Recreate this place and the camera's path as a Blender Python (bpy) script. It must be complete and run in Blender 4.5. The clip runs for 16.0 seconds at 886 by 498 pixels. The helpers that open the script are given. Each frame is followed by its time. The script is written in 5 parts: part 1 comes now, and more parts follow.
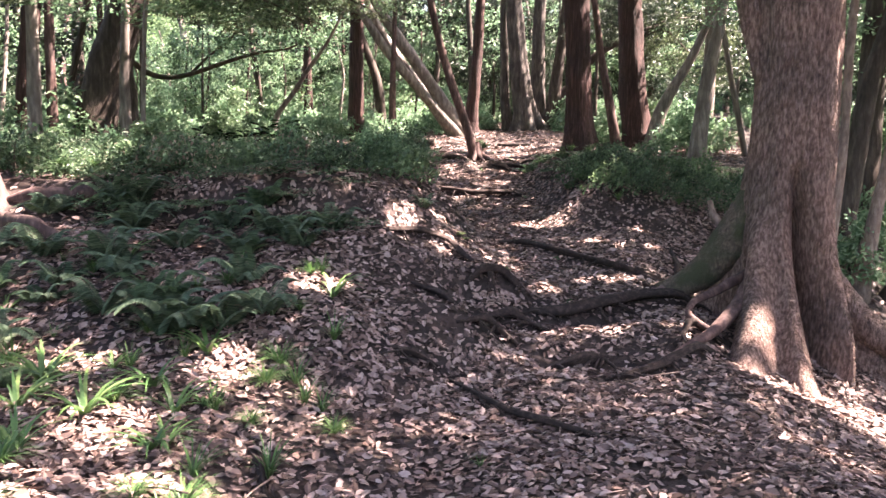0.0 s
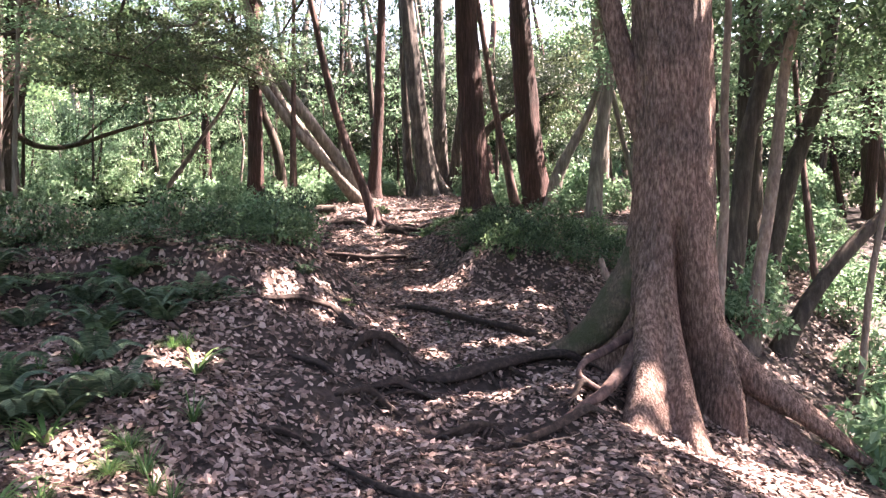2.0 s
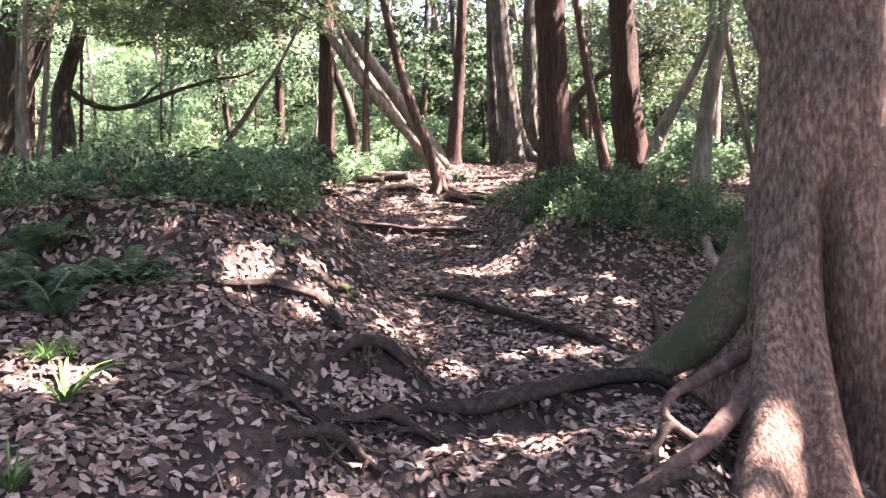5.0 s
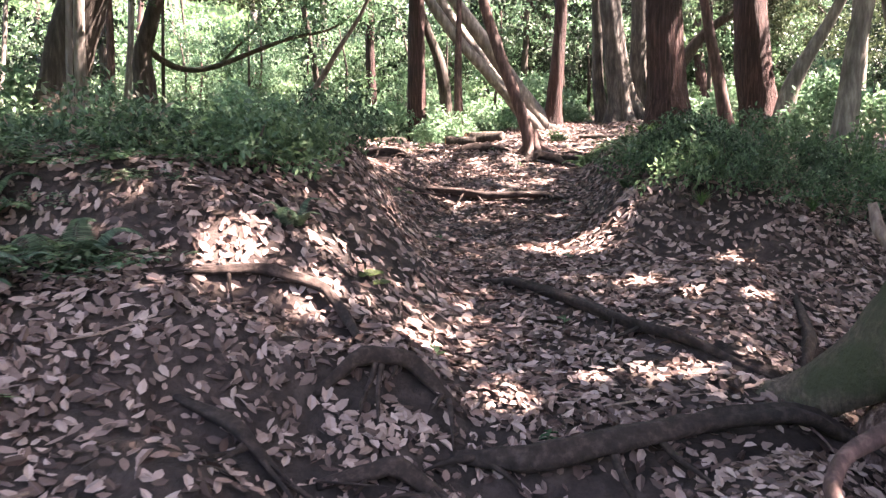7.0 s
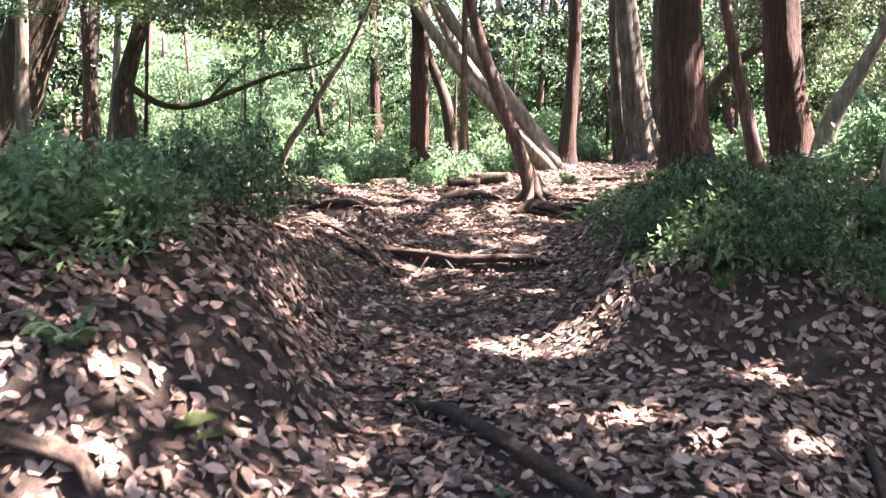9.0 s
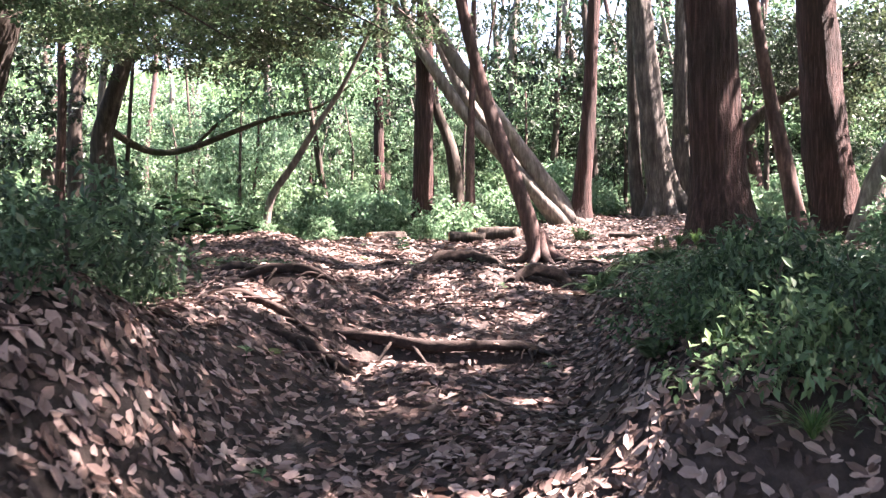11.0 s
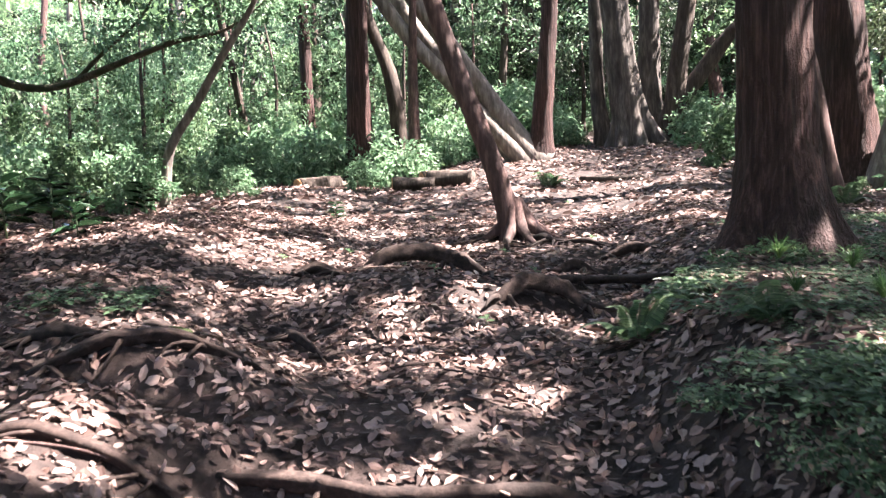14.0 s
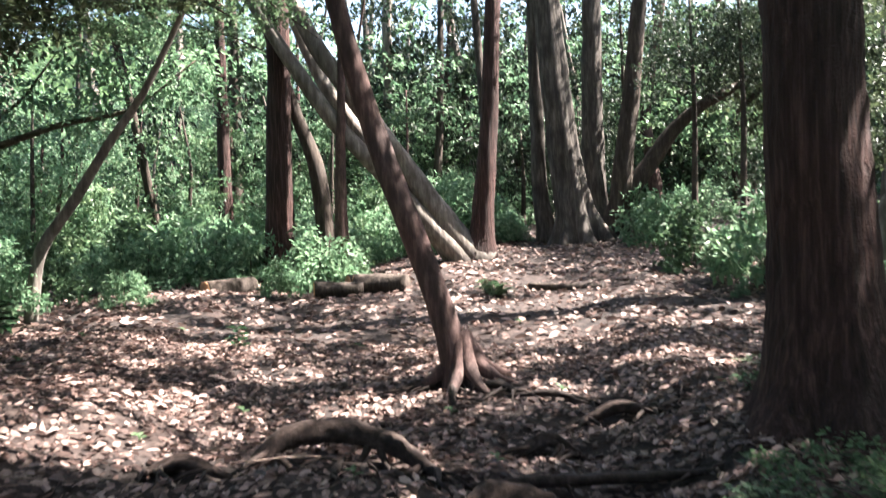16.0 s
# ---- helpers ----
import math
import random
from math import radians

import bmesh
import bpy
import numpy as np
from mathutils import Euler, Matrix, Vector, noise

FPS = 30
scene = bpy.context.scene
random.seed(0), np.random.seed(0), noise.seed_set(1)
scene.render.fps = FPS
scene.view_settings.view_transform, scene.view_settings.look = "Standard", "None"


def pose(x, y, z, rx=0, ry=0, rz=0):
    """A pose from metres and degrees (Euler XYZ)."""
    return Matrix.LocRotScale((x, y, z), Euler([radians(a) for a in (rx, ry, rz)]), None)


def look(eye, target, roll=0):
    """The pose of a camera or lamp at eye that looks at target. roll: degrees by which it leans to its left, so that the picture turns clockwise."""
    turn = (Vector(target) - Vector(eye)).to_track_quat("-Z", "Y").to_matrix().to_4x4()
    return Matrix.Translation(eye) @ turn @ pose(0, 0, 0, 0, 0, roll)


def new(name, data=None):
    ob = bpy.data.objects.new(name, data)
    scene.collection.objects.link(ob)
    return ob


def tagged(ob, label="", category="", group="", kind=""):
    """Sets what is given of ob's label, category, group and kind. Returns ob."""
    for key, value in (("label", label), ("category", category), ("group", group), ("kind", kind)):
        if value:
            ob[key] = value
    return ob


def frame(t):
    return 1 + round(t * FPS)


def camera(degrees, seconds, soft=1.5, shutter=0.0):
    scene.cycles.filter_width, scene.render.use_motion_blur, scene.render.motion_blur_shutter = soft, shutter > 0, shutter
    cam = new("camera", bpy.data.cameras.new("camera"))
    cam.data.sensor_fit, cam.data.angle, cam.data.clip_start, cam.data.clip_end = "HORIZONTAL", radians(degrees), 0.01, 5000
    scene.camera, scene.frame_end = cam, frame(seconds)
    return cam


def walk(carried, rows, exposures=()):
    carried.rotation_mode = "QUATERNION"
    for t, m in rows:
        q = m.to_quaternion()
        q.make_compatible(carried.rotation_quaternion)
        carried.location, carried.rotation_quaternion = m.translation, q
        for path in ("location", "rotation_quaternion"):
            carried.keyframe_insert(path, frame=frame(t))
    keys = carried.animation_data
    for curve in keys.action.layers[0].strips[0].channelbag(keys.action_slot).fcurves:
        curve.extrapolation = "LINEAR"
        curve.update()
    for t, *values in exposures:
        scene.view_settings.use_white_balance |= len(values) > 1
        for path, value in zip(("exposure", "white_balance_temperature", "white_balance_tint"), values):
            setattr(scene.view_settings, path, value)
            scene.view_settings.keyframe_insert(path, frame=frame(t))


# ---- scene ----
cam = camera(58.5, 16.0, 1.35, 0.35)
METRES, EYE, TILT, LEAN, TURN = 11.5, 1.5, -8.0, 0.0, 0.0
ROWS = [
    (0.0, 0.0, 0.0, 0.0, 0.0, 0.0, 0.0),
    (0.5, 0.003, 0.0029, 0.001, -2.52, 1.25, 0.36),
    (1.0, 0.0033, 0.003, 0.0008, -4.6, 2.9, 1.91),
    (1.5, 0.0118, 0.0106, -0.0015, -5.95, 4.17, 3.15),
    (2.0, 0.0261, 0.026, -0.0014, -6.04, 4.74, 2.1),
    (2.5, 0.0315, 0.0484, -0.0034, -5.01, 4.2, 2.34),
    (3.0, 0.0401, 0.0748, 0.0004, -4.48, 2.92, 3.17),
    (3.5, 0.059, 0.1069, 0.0047, -3.26, 3.17, 1.85),
    (4.0, 0.0717, 0.1362, 0.0079, -2.13, 3.03, 1.69),
    (4.5, 0.0771, 0.1709, 0.0088, -2.0, 2.54, 2.2),
    (5.0, 0.0862, 0.2094, 0.0119, 1.14, 2.92, 0.58),
    (7.5, 0.1152, 0.3783, 0.0265, 9.33, 0.18, 0.37),
    (8.0, 0.1264, 0.4162, 0.0331, 9.48, 0.38, -0.47),
    (8.5, 0.1324, 0.4492, 0.0409, 11.25, 1.24, -1.23),
    (9.0, 0.1334, 0.4834, 0.0524, 10.92, 3.02, -0.07),
    (11.5, 0.1359, 0.6439, 0.0866, 12.61, 6.77, -0.69),
    (12.0, 0.1204, 0.6734, 0.1036, 14.93, 5.96, 2.17),
    (12.5, 0.1181, 0.7057, 0.1157, 9.45, 4.36, -0.24),
    (13.0, 0.1148, 0.7369, 0.127, 8.48, 3.08, -1.25),
    (13.5, 0.0984, 0.7713, 0.138, 8.3, 3.22, -0.37),
    (14.0, 0.0896, 0.7969, 0.1504, 7.84, 0.32, 1.22),
    (14.5, 0.0839, 0.8323, 0.1607, 7.99, 0.15, 0.32),
    (15.0, 0.0763, 0.8665, 0.1708, 6.59, 1.41, 1.04),
    (15.5, 0.0716, 0.8948, 0.1818, 1.88, 2.4, 1.94),
    (16.0, 0.0744, 0.9321, 0.1942, 2.91, 6.05, 1.26),
]
walk(cam, [(t, pose(0, 0, EYE, TILT, LEAN, TURN) @ pose(METRES * x, METRES * y, METRES * z, 90 + pitch, roll, yaw)) for t, x, y, z, yaw, pitch, roll in ROWS],
     [(0, 4.13, 7100, 28), (3.5, 4.26, 7100, 30), (5, 4.4, 7100, 30), (7.5, 4.5, 7100, 26), (9.5, 4.38, 6900, 23), (12, 4.12, 6550, 29), (14, 3.98, 6450, 20), (15.2, 3.83, 6450, 15), (16, 3.5, 6400, 12)])

# ---- light ----
SUN_ELEV, SUN_AZ = 56.0, 80.0   # azimuth clockwise from the way ahead
world = bpy.data.worlds.new("world")
scene.world = world
world.use_nodes = True
wn = world.node_tree.nodes
sky = wn.new("ShaderNodeTexSky")
sky.sky_type, sky.sun_disc = "NISHITA", False
sky.sun_elevation, sky.sun_rotation = radians(SUN_ELEV), radians(SUN_AZ)
sky.air_density, sky.dust_density = 1.2, 2.5
world.node_tree.links.new(sky.outputs[0], wn["Background"].inputs[0])
wn["Background"].inputs[1].default_value = 0.052
sun = new("sun", bpy.data.lights.new("sun", "SUN"))
sun.data.energy, sun.data.angle, sun.data.color = 5.0, radians(0.5), (1.0, 0.93, 0.84)
SUN_DIR = Vector((math.sin(radians(SUN_AZ)) * math.cos(radians(SUN_ELEV)), math.cos(radians(SUN_AZ)) * math.cos(radians(SUN_ELEV)), math.sin(radians(SUN_ELEV))))
sun.matrix_world = look(SUN_DIR * 50, (0, 0, 0))


# ---- materials ----
def ramp(nodes, stops):
    r = nodes.new("ShaderNodeValToRGB")
    while len(r.color_ramp.elements) < len(stops):
        r.color_ramp.elements.new(0.5)
    for e, (p, c) in zip(r.color_ramp.elements, stops):
        e.position, e.color = p, (*c, 1)
    return r


def surface(name, stops, scale=(8, 8, 8), detail=8, rough=0.9, bump=0.3, dist=0.02, fine=60, moss=None, patch=1.2, voronoi=False):
    """A rough natural surface: a colour ramp over stretched noise, larger stains, and a bump."""
    m = bpy.data.materials.new(name)
    m.use_nodes = True
    n, l = m.node_tree.nodes, m.node_tree.links
    b = n["Principled BSDF"]
    tc, mp, ns = n.new("ShaderNodeTexCoord"), n.new("ShaderNodeMapping"), n.new("ShaderNodeTexNoise")
    mp.inputs["Scale"].default_value = scale
    ns.inputs["Scale"].default_value, ns.inputs["Detail"].default_value, ns.inputs["Roughness"].default_value = 1, detail, 0.65
    l.new(tc.outputs["Object"], mp.inputs[0]), l.new(mp.outputs[0], ns.inputs[0])
    r = ramp(n, stops)
    l.new(ns.outputs[0], r.inputs[0])
    big, mix = n.new("ShaderNodeTexNoise"), n.new("ShaderNodeMix")
    big.inputs["Scale"].default_value, big.inputs["Detail"].default_value = patch, 4
    l.new(tc.outputs["Object"], big.inputs[0])
    mix.data_type = "RGBA"
    br = ramp(n, [(0.42, (0, 0, 0)), (0.62, (1, 1, 1))])
    l.new(big.outputs[0], br.inputs[0]), l.new(br.outputs[0], mix.inputs[0]), l.new(r.outputs[0], mix.inputs[6])
    if moss:
        mix.inputs[7].default_value = (*moss, 1)
    else:
        hs = n.new("ShaderNodeHueSaturation")
        hs.inputs["Value"].default_value, hs.inputs["Saturation"].default_value = 0.65, 0.85
        l.new(r.outputs[0], hs.inputs["Color"]), l.new(hs.outputs[0], mix.inputs[7])
    l.new(mix.outputs[2], b.inputs["Base Color"])
    b.inputs["Roughness"].default_value = rough
    b.inputs["Specular IOR Level"].default_value = 0.3
    fn, bp, add = n.new("ShaderNodeTexNoise"), n.new("ShaderNodeBump"), n.new("ShaderNodeMath")
    fn.inputs["Scale"].default_value = fine
    l.new(tc.outputs["Object"], fn.inputs[0])
    add.operation = "MULTIPLY_ADD"
    add.inputs[1].default_value = 0.25
    l.new(fn.outputs[0], add.inputs[0]), l.new(ns.outputs[0], add.inputs[2])
    bp.inputs["Strength"].default_value, bp.inputs["Distance"].default_value = bump, dist
    l.new(add.outputs[0], bp.inputs["Height"]), l.new(bp.outputs[0], b.inputs["Normal"])
    return m


def leafy(name, stops, through_light=0.35, rough=0.5):
    """Leaves: a colour of its own for each leaf, some light let through."""
    through_light *= 0.75
    m = bpy.data.materials.new(name)
    m.use_nodes = True
    n, l = m.node_tree.nodes, m.node_tree.links
    b = n["Principled BSDF"]
    g, oi, add = n.new("ShaderNodeNewGeometry"), n.new("ShaderNodeObjectInfo"), n.new("ShaderNodeMath")
    add.operation = "MULTIPLY_ADD"
    add.inputs[1].default_value = 0.25
    sub = n.new("ShaderNodeMath")
    sub.operation, sub.inputs[1].default_value = "MULTIPLY", 0.75
    l.new(g.outputs["Random Per Island"], sub.inputs[0])
    l.new(oi.outputs["Random"], add.inputs[0]), l.new(sub.outputs[0], add.inputs[2])
    r = ramp(n, stops)
    l.new(add.outputs[0], r.inputs[0])
    tc, ns, mx = n.new("ShaderNodeTexCoord"), n.new("ShaderNodeTexNoise"), n.new("ShaderNodeMix")
    ns.inputs["Scale"].default_value = 45
    mx.data_type, mx.blend_type = "RGBA", "MULTIPLY"
    mx.inputs[0].default_value = 0.5
    l.new(tc.outputs["Object"], ns.inputs[0]), l.new(r.outputs[0], mx.inputs[6]), l.new(ns.outputs[0], mx.inputs[7])
    l.new(mx.outputs[2], b.inputs["Base Color"])
    b.inputs["Roughness"].default_value = rough
    b.inputs["Specular IOR Level"].default_value = 0.25
    if through_light:
        tr, ms = n.new("ShaderNodeBsdfTranslucent"), n.new("ShaderNodeMixShader")
        ms.inputs[0].default_value = through_light
        l.new(r.outputs[0], tr.inputs[0]), l.new(b.outputs[0], ms.inputs[1]), l.new(tr.outputs[0], ms.inputs[2])
        l.new(ms.outputs[0], n["Material Output"].inputs[0])
    return m


SOIL = surface("soil", [(0.3, (0.012, 0.008, 0.007)), (0.5, (0.032, 0.021, 0.018)), (0.7, (0.065, 0.045, 0.038))], (9, 9, 9), bump=0.8, dist=0.03)
BARK_BIG = surface("furrowed_brown_bark", [(0.3, (0.04, 0.022, 0.018)), (0.48, (0.14, 0.084, 0.067)), (0.65, (0.3, 0.2, 0.165))], (46, 46, 13), detail=5, bump=1.0, dist=0.05, moss=None, patch=1.5)
BARK_PALE = surface("pale_smooth_bark", [(0.3, (0.10, 0.068, 0.054)), (0.5, (0.2, 0.14, 0.115)), (0.7, (0.33, 0.25, 0.21))], (26, 26, 8), bump=0.6, dist=0.02)
BARK_MOSS = surface("mossy_bark", [(0.3, (0.035, 0.026, 0.02)), (0.5, (0.08, 0.06, 0.045)), (0.7, (0.15, 0.115, 0.09))], (45, 45, 22), bump=1.0, dist=0.03, moss=(0.042, 0.046, 0.024), patch=5)
BARK_RED = surface("red_cedar_bark", [(0.3, (0.016, 0.008, 0.007)), (0.5, (0.046, 0.022, 0.019)), (0.7, (0.12, 0.062, 0.053))], (34, 34, 2.2), bump=1.0, dist=0.05)
BARK_GREY = surface("grey_bark", [(0.3, (0.07, 0.056, 0.047)), (0.5, (0.15, 0.125, 0.108)), (0.7, (0.28, 0.245, 0.215))], (14, 14, 2.5), bump=0.6, dist=0.02, patch=2)
BARK_ASH = surface("fluted_ash_bark", [(0.3, (0.028, 0.022, 0.019)), (0.5, (0.07, 0.058, 0.05)), (0.7, (0.16, 0.138, 0.12))], (14, 14, 2.5), bump=0.8, dist=0.03, patch=2)
BARK_THIN = surface("brown_smooth_bark", [(0.3, (0.03, 0.018, 0.016)), (0.5, (0.075, 0.043, 0.038)), (0.7, (0.17, 0.105, 0.093))], (18, 18, 4), bump=0.6, dist=0.015)
BARK_DARK = surface("dark_bark", [(0.3, (0.022, 0.016, 0.013)), (0.5, (0.055, 0.041, 0.033)), (0.7, (0.115, 0.09, 0.074))], (16, 16, 3), bump=0.8, dist=0.03)
ROOT = surface("root_bark", [(0.3, (0.01, 0.006, 0.005)), (0.5, (0.026, 0.016, 0.013)), (0.7, (0.066, 0.045, 0.037))], (22, 22, 22), bump=0.7, dist=0.012)
CUT = surface("cut_wood", [(0.3, (0.32, 0.15, 0.07)), (0.6, (0.5, 0.27, 0.14))], (14, 14, 14), bump=0.2)
LITTER = leafy("dry_leaves", [(0.0, (0.025, 0.015, 0.013)), (0.28, (0.09, 0.055, 0.046)), (0.55, (0.24, 0.16, 0.138)), (0.85, (0.46, 0.34, 0.3)), (0.97, (0.58, 0.48, 0.43)), (1.0, (0.4, 0.27, 0.1))], 0.12, 0.55)
LEAF_DARK = leafy("dark_green_leaves", [(0.0, (0.024, 0.036, 0.02)), (0.5, (0.054, 0.076, 0.04)), (1.0, (0.12, 0.15, 0.075))], 0.35, 0.4)
LEAF_MID = leafy("green_leaves", [(0.0, (0.035, 0.07, 0.036)), (0.5, (0.082, 0.145, 0.074)), (1.0, (0.19, 0.275, 0.14))], 0.5, 0.42)
# dark far foliage, with the shade of its depth put into the colour
LEAF_SHADED = leafy("dark_shaded_leaves", [(0.0, (0.012, 0.022, 0.014)), (0.6, (0.03, 0.05, 0.03)), (1.0, (0.075, 0.1, 0.055))], 0.3, 0.45)
LEAF_BANK = leafy("bank_leaves", [(0.0, (0.018, 0.036, 0.02)), (0.42, (0.056, 0.1, 0.052)), (0.77, (0.14, 0.22, 0.12)), (0.86, (0.22, 0.155, 0.125)), (1.0, (0.38, 0.3, 0.25))], 0.4, 0.48)
# fresh green, lightened so that some sunlight sits in the colour
LEAF_BRIGHT = leafy("fresh_green_sunlit_leaves", [(0.0, (0.065, 0.13, 0.07)), (0.5, (0.16, 0.28, 0.16)), (1.0, (0.34, 0.45, 0.29))], 0.62, 0.45)
LEAF_BLUE = leafy("blue_green_fronds", [(0.0, (0.04, 0.07, 0.044)), (0.5, (0.09, 0.145, 0.088)), (1.0, (0.2, 0.27, 0.17))], 0.3, 0.6)
LEAF_GLOSSY = leafy("glossy_dark_leaves", [(0.0, (0.016, 0.04, 0.02)), (1.0, (0.035, 0.08, 0.036))], 0.15, 0.22)
GRASS = leafy("grass_blades", [(0.0, (0.035, 0.085, 0.03)), (0.6, (0.08, 0.17, 0.055)), (1.0, (0.2, 0.29, 0.1))], 0.35, 0.4)


# ---- mesh builders ----
def mesh_of(name, verts, faces, material, smooth_faces=True):
    """A mesh from arrays: verts n x 3, and faces m x 3 or m x 4."""
    verts, faces = np.asarray(verts, np.float32), np.asarray(faces, np.int32)
    me = bpy.data.meshes.new(name)
    me.vertices.add(len(verts))
    me.vertices.foreach_set("co", verts.ravel())
    k = faces.shape[1]
    me.loops.add(faces.size)
    me.loops.foreach_set("vertex_index", faces.ravel())
    me.polygons.add(len(faces))
    me.polygons.foreach_set("loop_start", np.arange(0, faces.size, k, dtype=np.int32))
    me.polygons.foreach_set("use_smooth", np.full(len(faces), smooth_faces))
    me.update(calc_edges=True)
    me.materials.append(material)
    return me


def thing(name, place, label, category, group="", kind=""):
    ob = new(name)
    ob.location = place
    return tagged(ob, label, category, group, kind)


def part(name, me, parent, label="", kind=""):
    ob = new(name, me)
    ob.parent = parent
    return tagged(ob, label, "", "", kind)


def join(pieces):
    """Joins (verts, faces) pairs."""
    vs, fs, k = [], [], 0
    for v, f in pieces:
        vs.append(v), fs.append(np.asarray(f) + k)
        k += len(v)
    return np.concatenate(vs), np.concatenate(fs)


def tube(points, radii, step=0.15, sides=16, flute=0.0, flutes=5, rough=0.04, flare=0.0, flare_h=0.5, flat=1.0, seed=0):
    """A rough round limb along a line of points: fluted, flared at its foot, with uneven sides."""
    rng = np.random.default_rng(seed)
    P, R = np.asarray(points, float), np.asarray(radii, float)
    d = np.concatenate([[0], np.cumsum(np.linalg.norm(np.diff(P, axis=0), axis=1))])
    n = max(4, int(d[-1] / step))
    s = np.linspace(0, d[-1], n)
    Q = np.stack([np.interp(s, d, P[:, i]) for i in range(3)], 1)
    r = np.interp(s, d, R)
    for _ in range(max(1, n // 12)):
        Q[1:-1] = (Q[:-2] + 2 * Q[1:-1] + Q[2:]) / 4
    T = np.gradient(Q, axis=0)
    T /= np.linalg.norm(T, axis=1)[:, None]
    ref = np.array([0, 0, 1.0]) if abs(T[:, 2]).mean() < 0.6 else np.array([0, 1.0, 0])
    U = np.cross(ref, T)
    U /= np.linalg.norm(U, axis=1)[:, None]
    V = np.cross(T, U)
    a = np.linspace(0, 2 * np.pi, sides, endpoint=False)
    ph = rng.uniform(0, 6.28, 6)
    A, S = a[None, :], s[:, None]
    foot = np.exp(-S / flare_h)
    fl = flute * (0.35 + 1.8 * foot)
    k = 1 + fl * (np.cos(flutes * A + ph[0] + 0.25 * S) + 0.4 * np.cos((flutes * 2 - 1) * A + ph[1])) + flare * foot
    k = k + rough * (np.sin(3 * A + 2.3 * S + ph[2]) + np.sin(2 * A - 3.7 * S + ph[3]) * 0.7 + np.sin(6.1 * S + A + ph[4]) * 0.5) + rough * 0.5 * rng.standard_normal((n, sides))
    rr = r[:, None] * k
    X = Q[:, None, :] + U[:, None, :] * (rr * np.cos(A))[..., None] + V[:, None, :] * (rr * np.sin(A) * flat)[..., None]
    verts = np.concatenate([X.reshape(-1, 3), Q[:1], Q[-1:]])
    i, j = np.meshgrid(np.arange(n - 1), np.arange(sides), indexing="ij")
    j2 = (j + 1) % sides
    f = np.stack([i * sides + j, i * sides + j2, (i + 1) * sides + j2, (i + 1) * sides + j], -1).reshape(-1, 4)
    e = np.arange(0, sides, 2)
    c0, c1, last = n * sides, n * sides + 1, (n - 1) * sides
    caps = np.concatenate([np.stack([np.full(len(e), c0), (e + 2) % sides, e + 1, e], 1), np.stack([np.full(len(e), c1), last + e, last + e + 1, last + (e + 2) % sides], 1)])
    return verts, np.concatenate([f, caps])


def leaves(C, D, N, L, W, fold=0.25, droop=0.0):
    """Leaves from arrays: base C, way D, normal N, length L, width W; six points and two faces each."""
    n = len(C)
    D = D / np.linalg.norm(D, axis=1)[:, None]
    S = np.cross(N, D)
    S /= np.linalg.norm(S, axis=1)[:, None] + 1e-9
    N = np.cross(D, S)
    L, W = np.broadcast_to(L, n)[:, None], np.broadcast_to(W, n)[:, None]
    dr = np.broadcast_to(droop, n)[:, None]
    tip = C + D * L - N * dr * L
    up = N * W * fold
    l1, l2 = C + D * L * 0.28 + S * W * 0.45 + up, C + D * L * 0.68 + S * W * 0.4 + up - N * dr * L * 0.4
    r1, r2 = C + D * L * 0.28 - S * W * 0.45 + up, C + D * L * 0.68 - S * W * 0.4 + up - N * dr * L * 0.4
    v = np.stack([C, l1, l2, tip, r2, r1], 1).reshape(-1, 3)
    b = np.arange(n)[:, None] * 6
    f = np.concatenate([b + np.array([[0, 3, 2, 1]]), b + np.array([[0, 5, 4, 3]])], 0)
    return v, f


def plain_leaves(C, D, N, L, W):
    """Small leaves of four points: a folded lozenge."""
    n = len(C)
    D = D / np.linalg.norm(D, axis=1)[:, None]
    S = np.cross(N, D)
    S /= np.linalg.norm(S, axis=1)[:, None] + 1e-9
    N = np.cross(D, S)
    L, W = np.broadcast_to(L, n)[:, None], np.broadcast_to(W, n)[:, None]
    mid = C + D * L * 0.45 + N * W * 0.12
    v = np.stack([C, mid - S * W * 0.5, C + D * L - N * L * 0.12, mid + S * W * 0.5], 1).reshape(-1, 3)
    return v, np.arange(n)[:, None] * 4 + np.array([[0, 1, 2, 3]])


def unit(rng, n):
    v = rng.standard_normal((n, 3))
    return v / np.linalg.norm(v, axis=1)[:, None]


def clumps(rng, centres, sizes, per, leaf, flat=0.5, width=0.5, plain=False):
    """Sprays of leaves round centres."""
    k = np.repeat(np.arange(len(centres)), per)
    o = unit(rng, len(k)) * rng.uniform(0.15, 1, (len(k), 1)) ** 0.6
    o[:, 2] *= flat
    C = np.asarray(centres)[k] + o * np.asarray(sizes)[k][:, None]
    D = o * 0.6 + unit(rng, len(k)) * 0.7
    D[:, 2] -= 0.15
    N = unit(rng, len(k)) * 0.6 + np.array([0, 0, 1.0])
    L = leaf * rng.uniform(0.6, 1.25, len(k))
    if plain:
        return plain_leaves(C, D, N, L, L * width)
    return leaves(C, D, N, L, L * width, 0.2, rng.uniform(0, 0.25, len(k)))


def crown_mesh(name, seed, material, rx=2.2, rz=1.3, n=60, per=60, leaf=0.11):
    rng = np.random.default_rng(seed)
    c = unit(rng, n) * rng.uniform(0.3, 1, (n, 1)) ** 0.5 * [rx, rx, rz]
    return mesh_of(name, *clumps(rng, c, rng.uniform(0.22, 0.6, n), per, leaf, 0.45, 0.5, True), material, False)


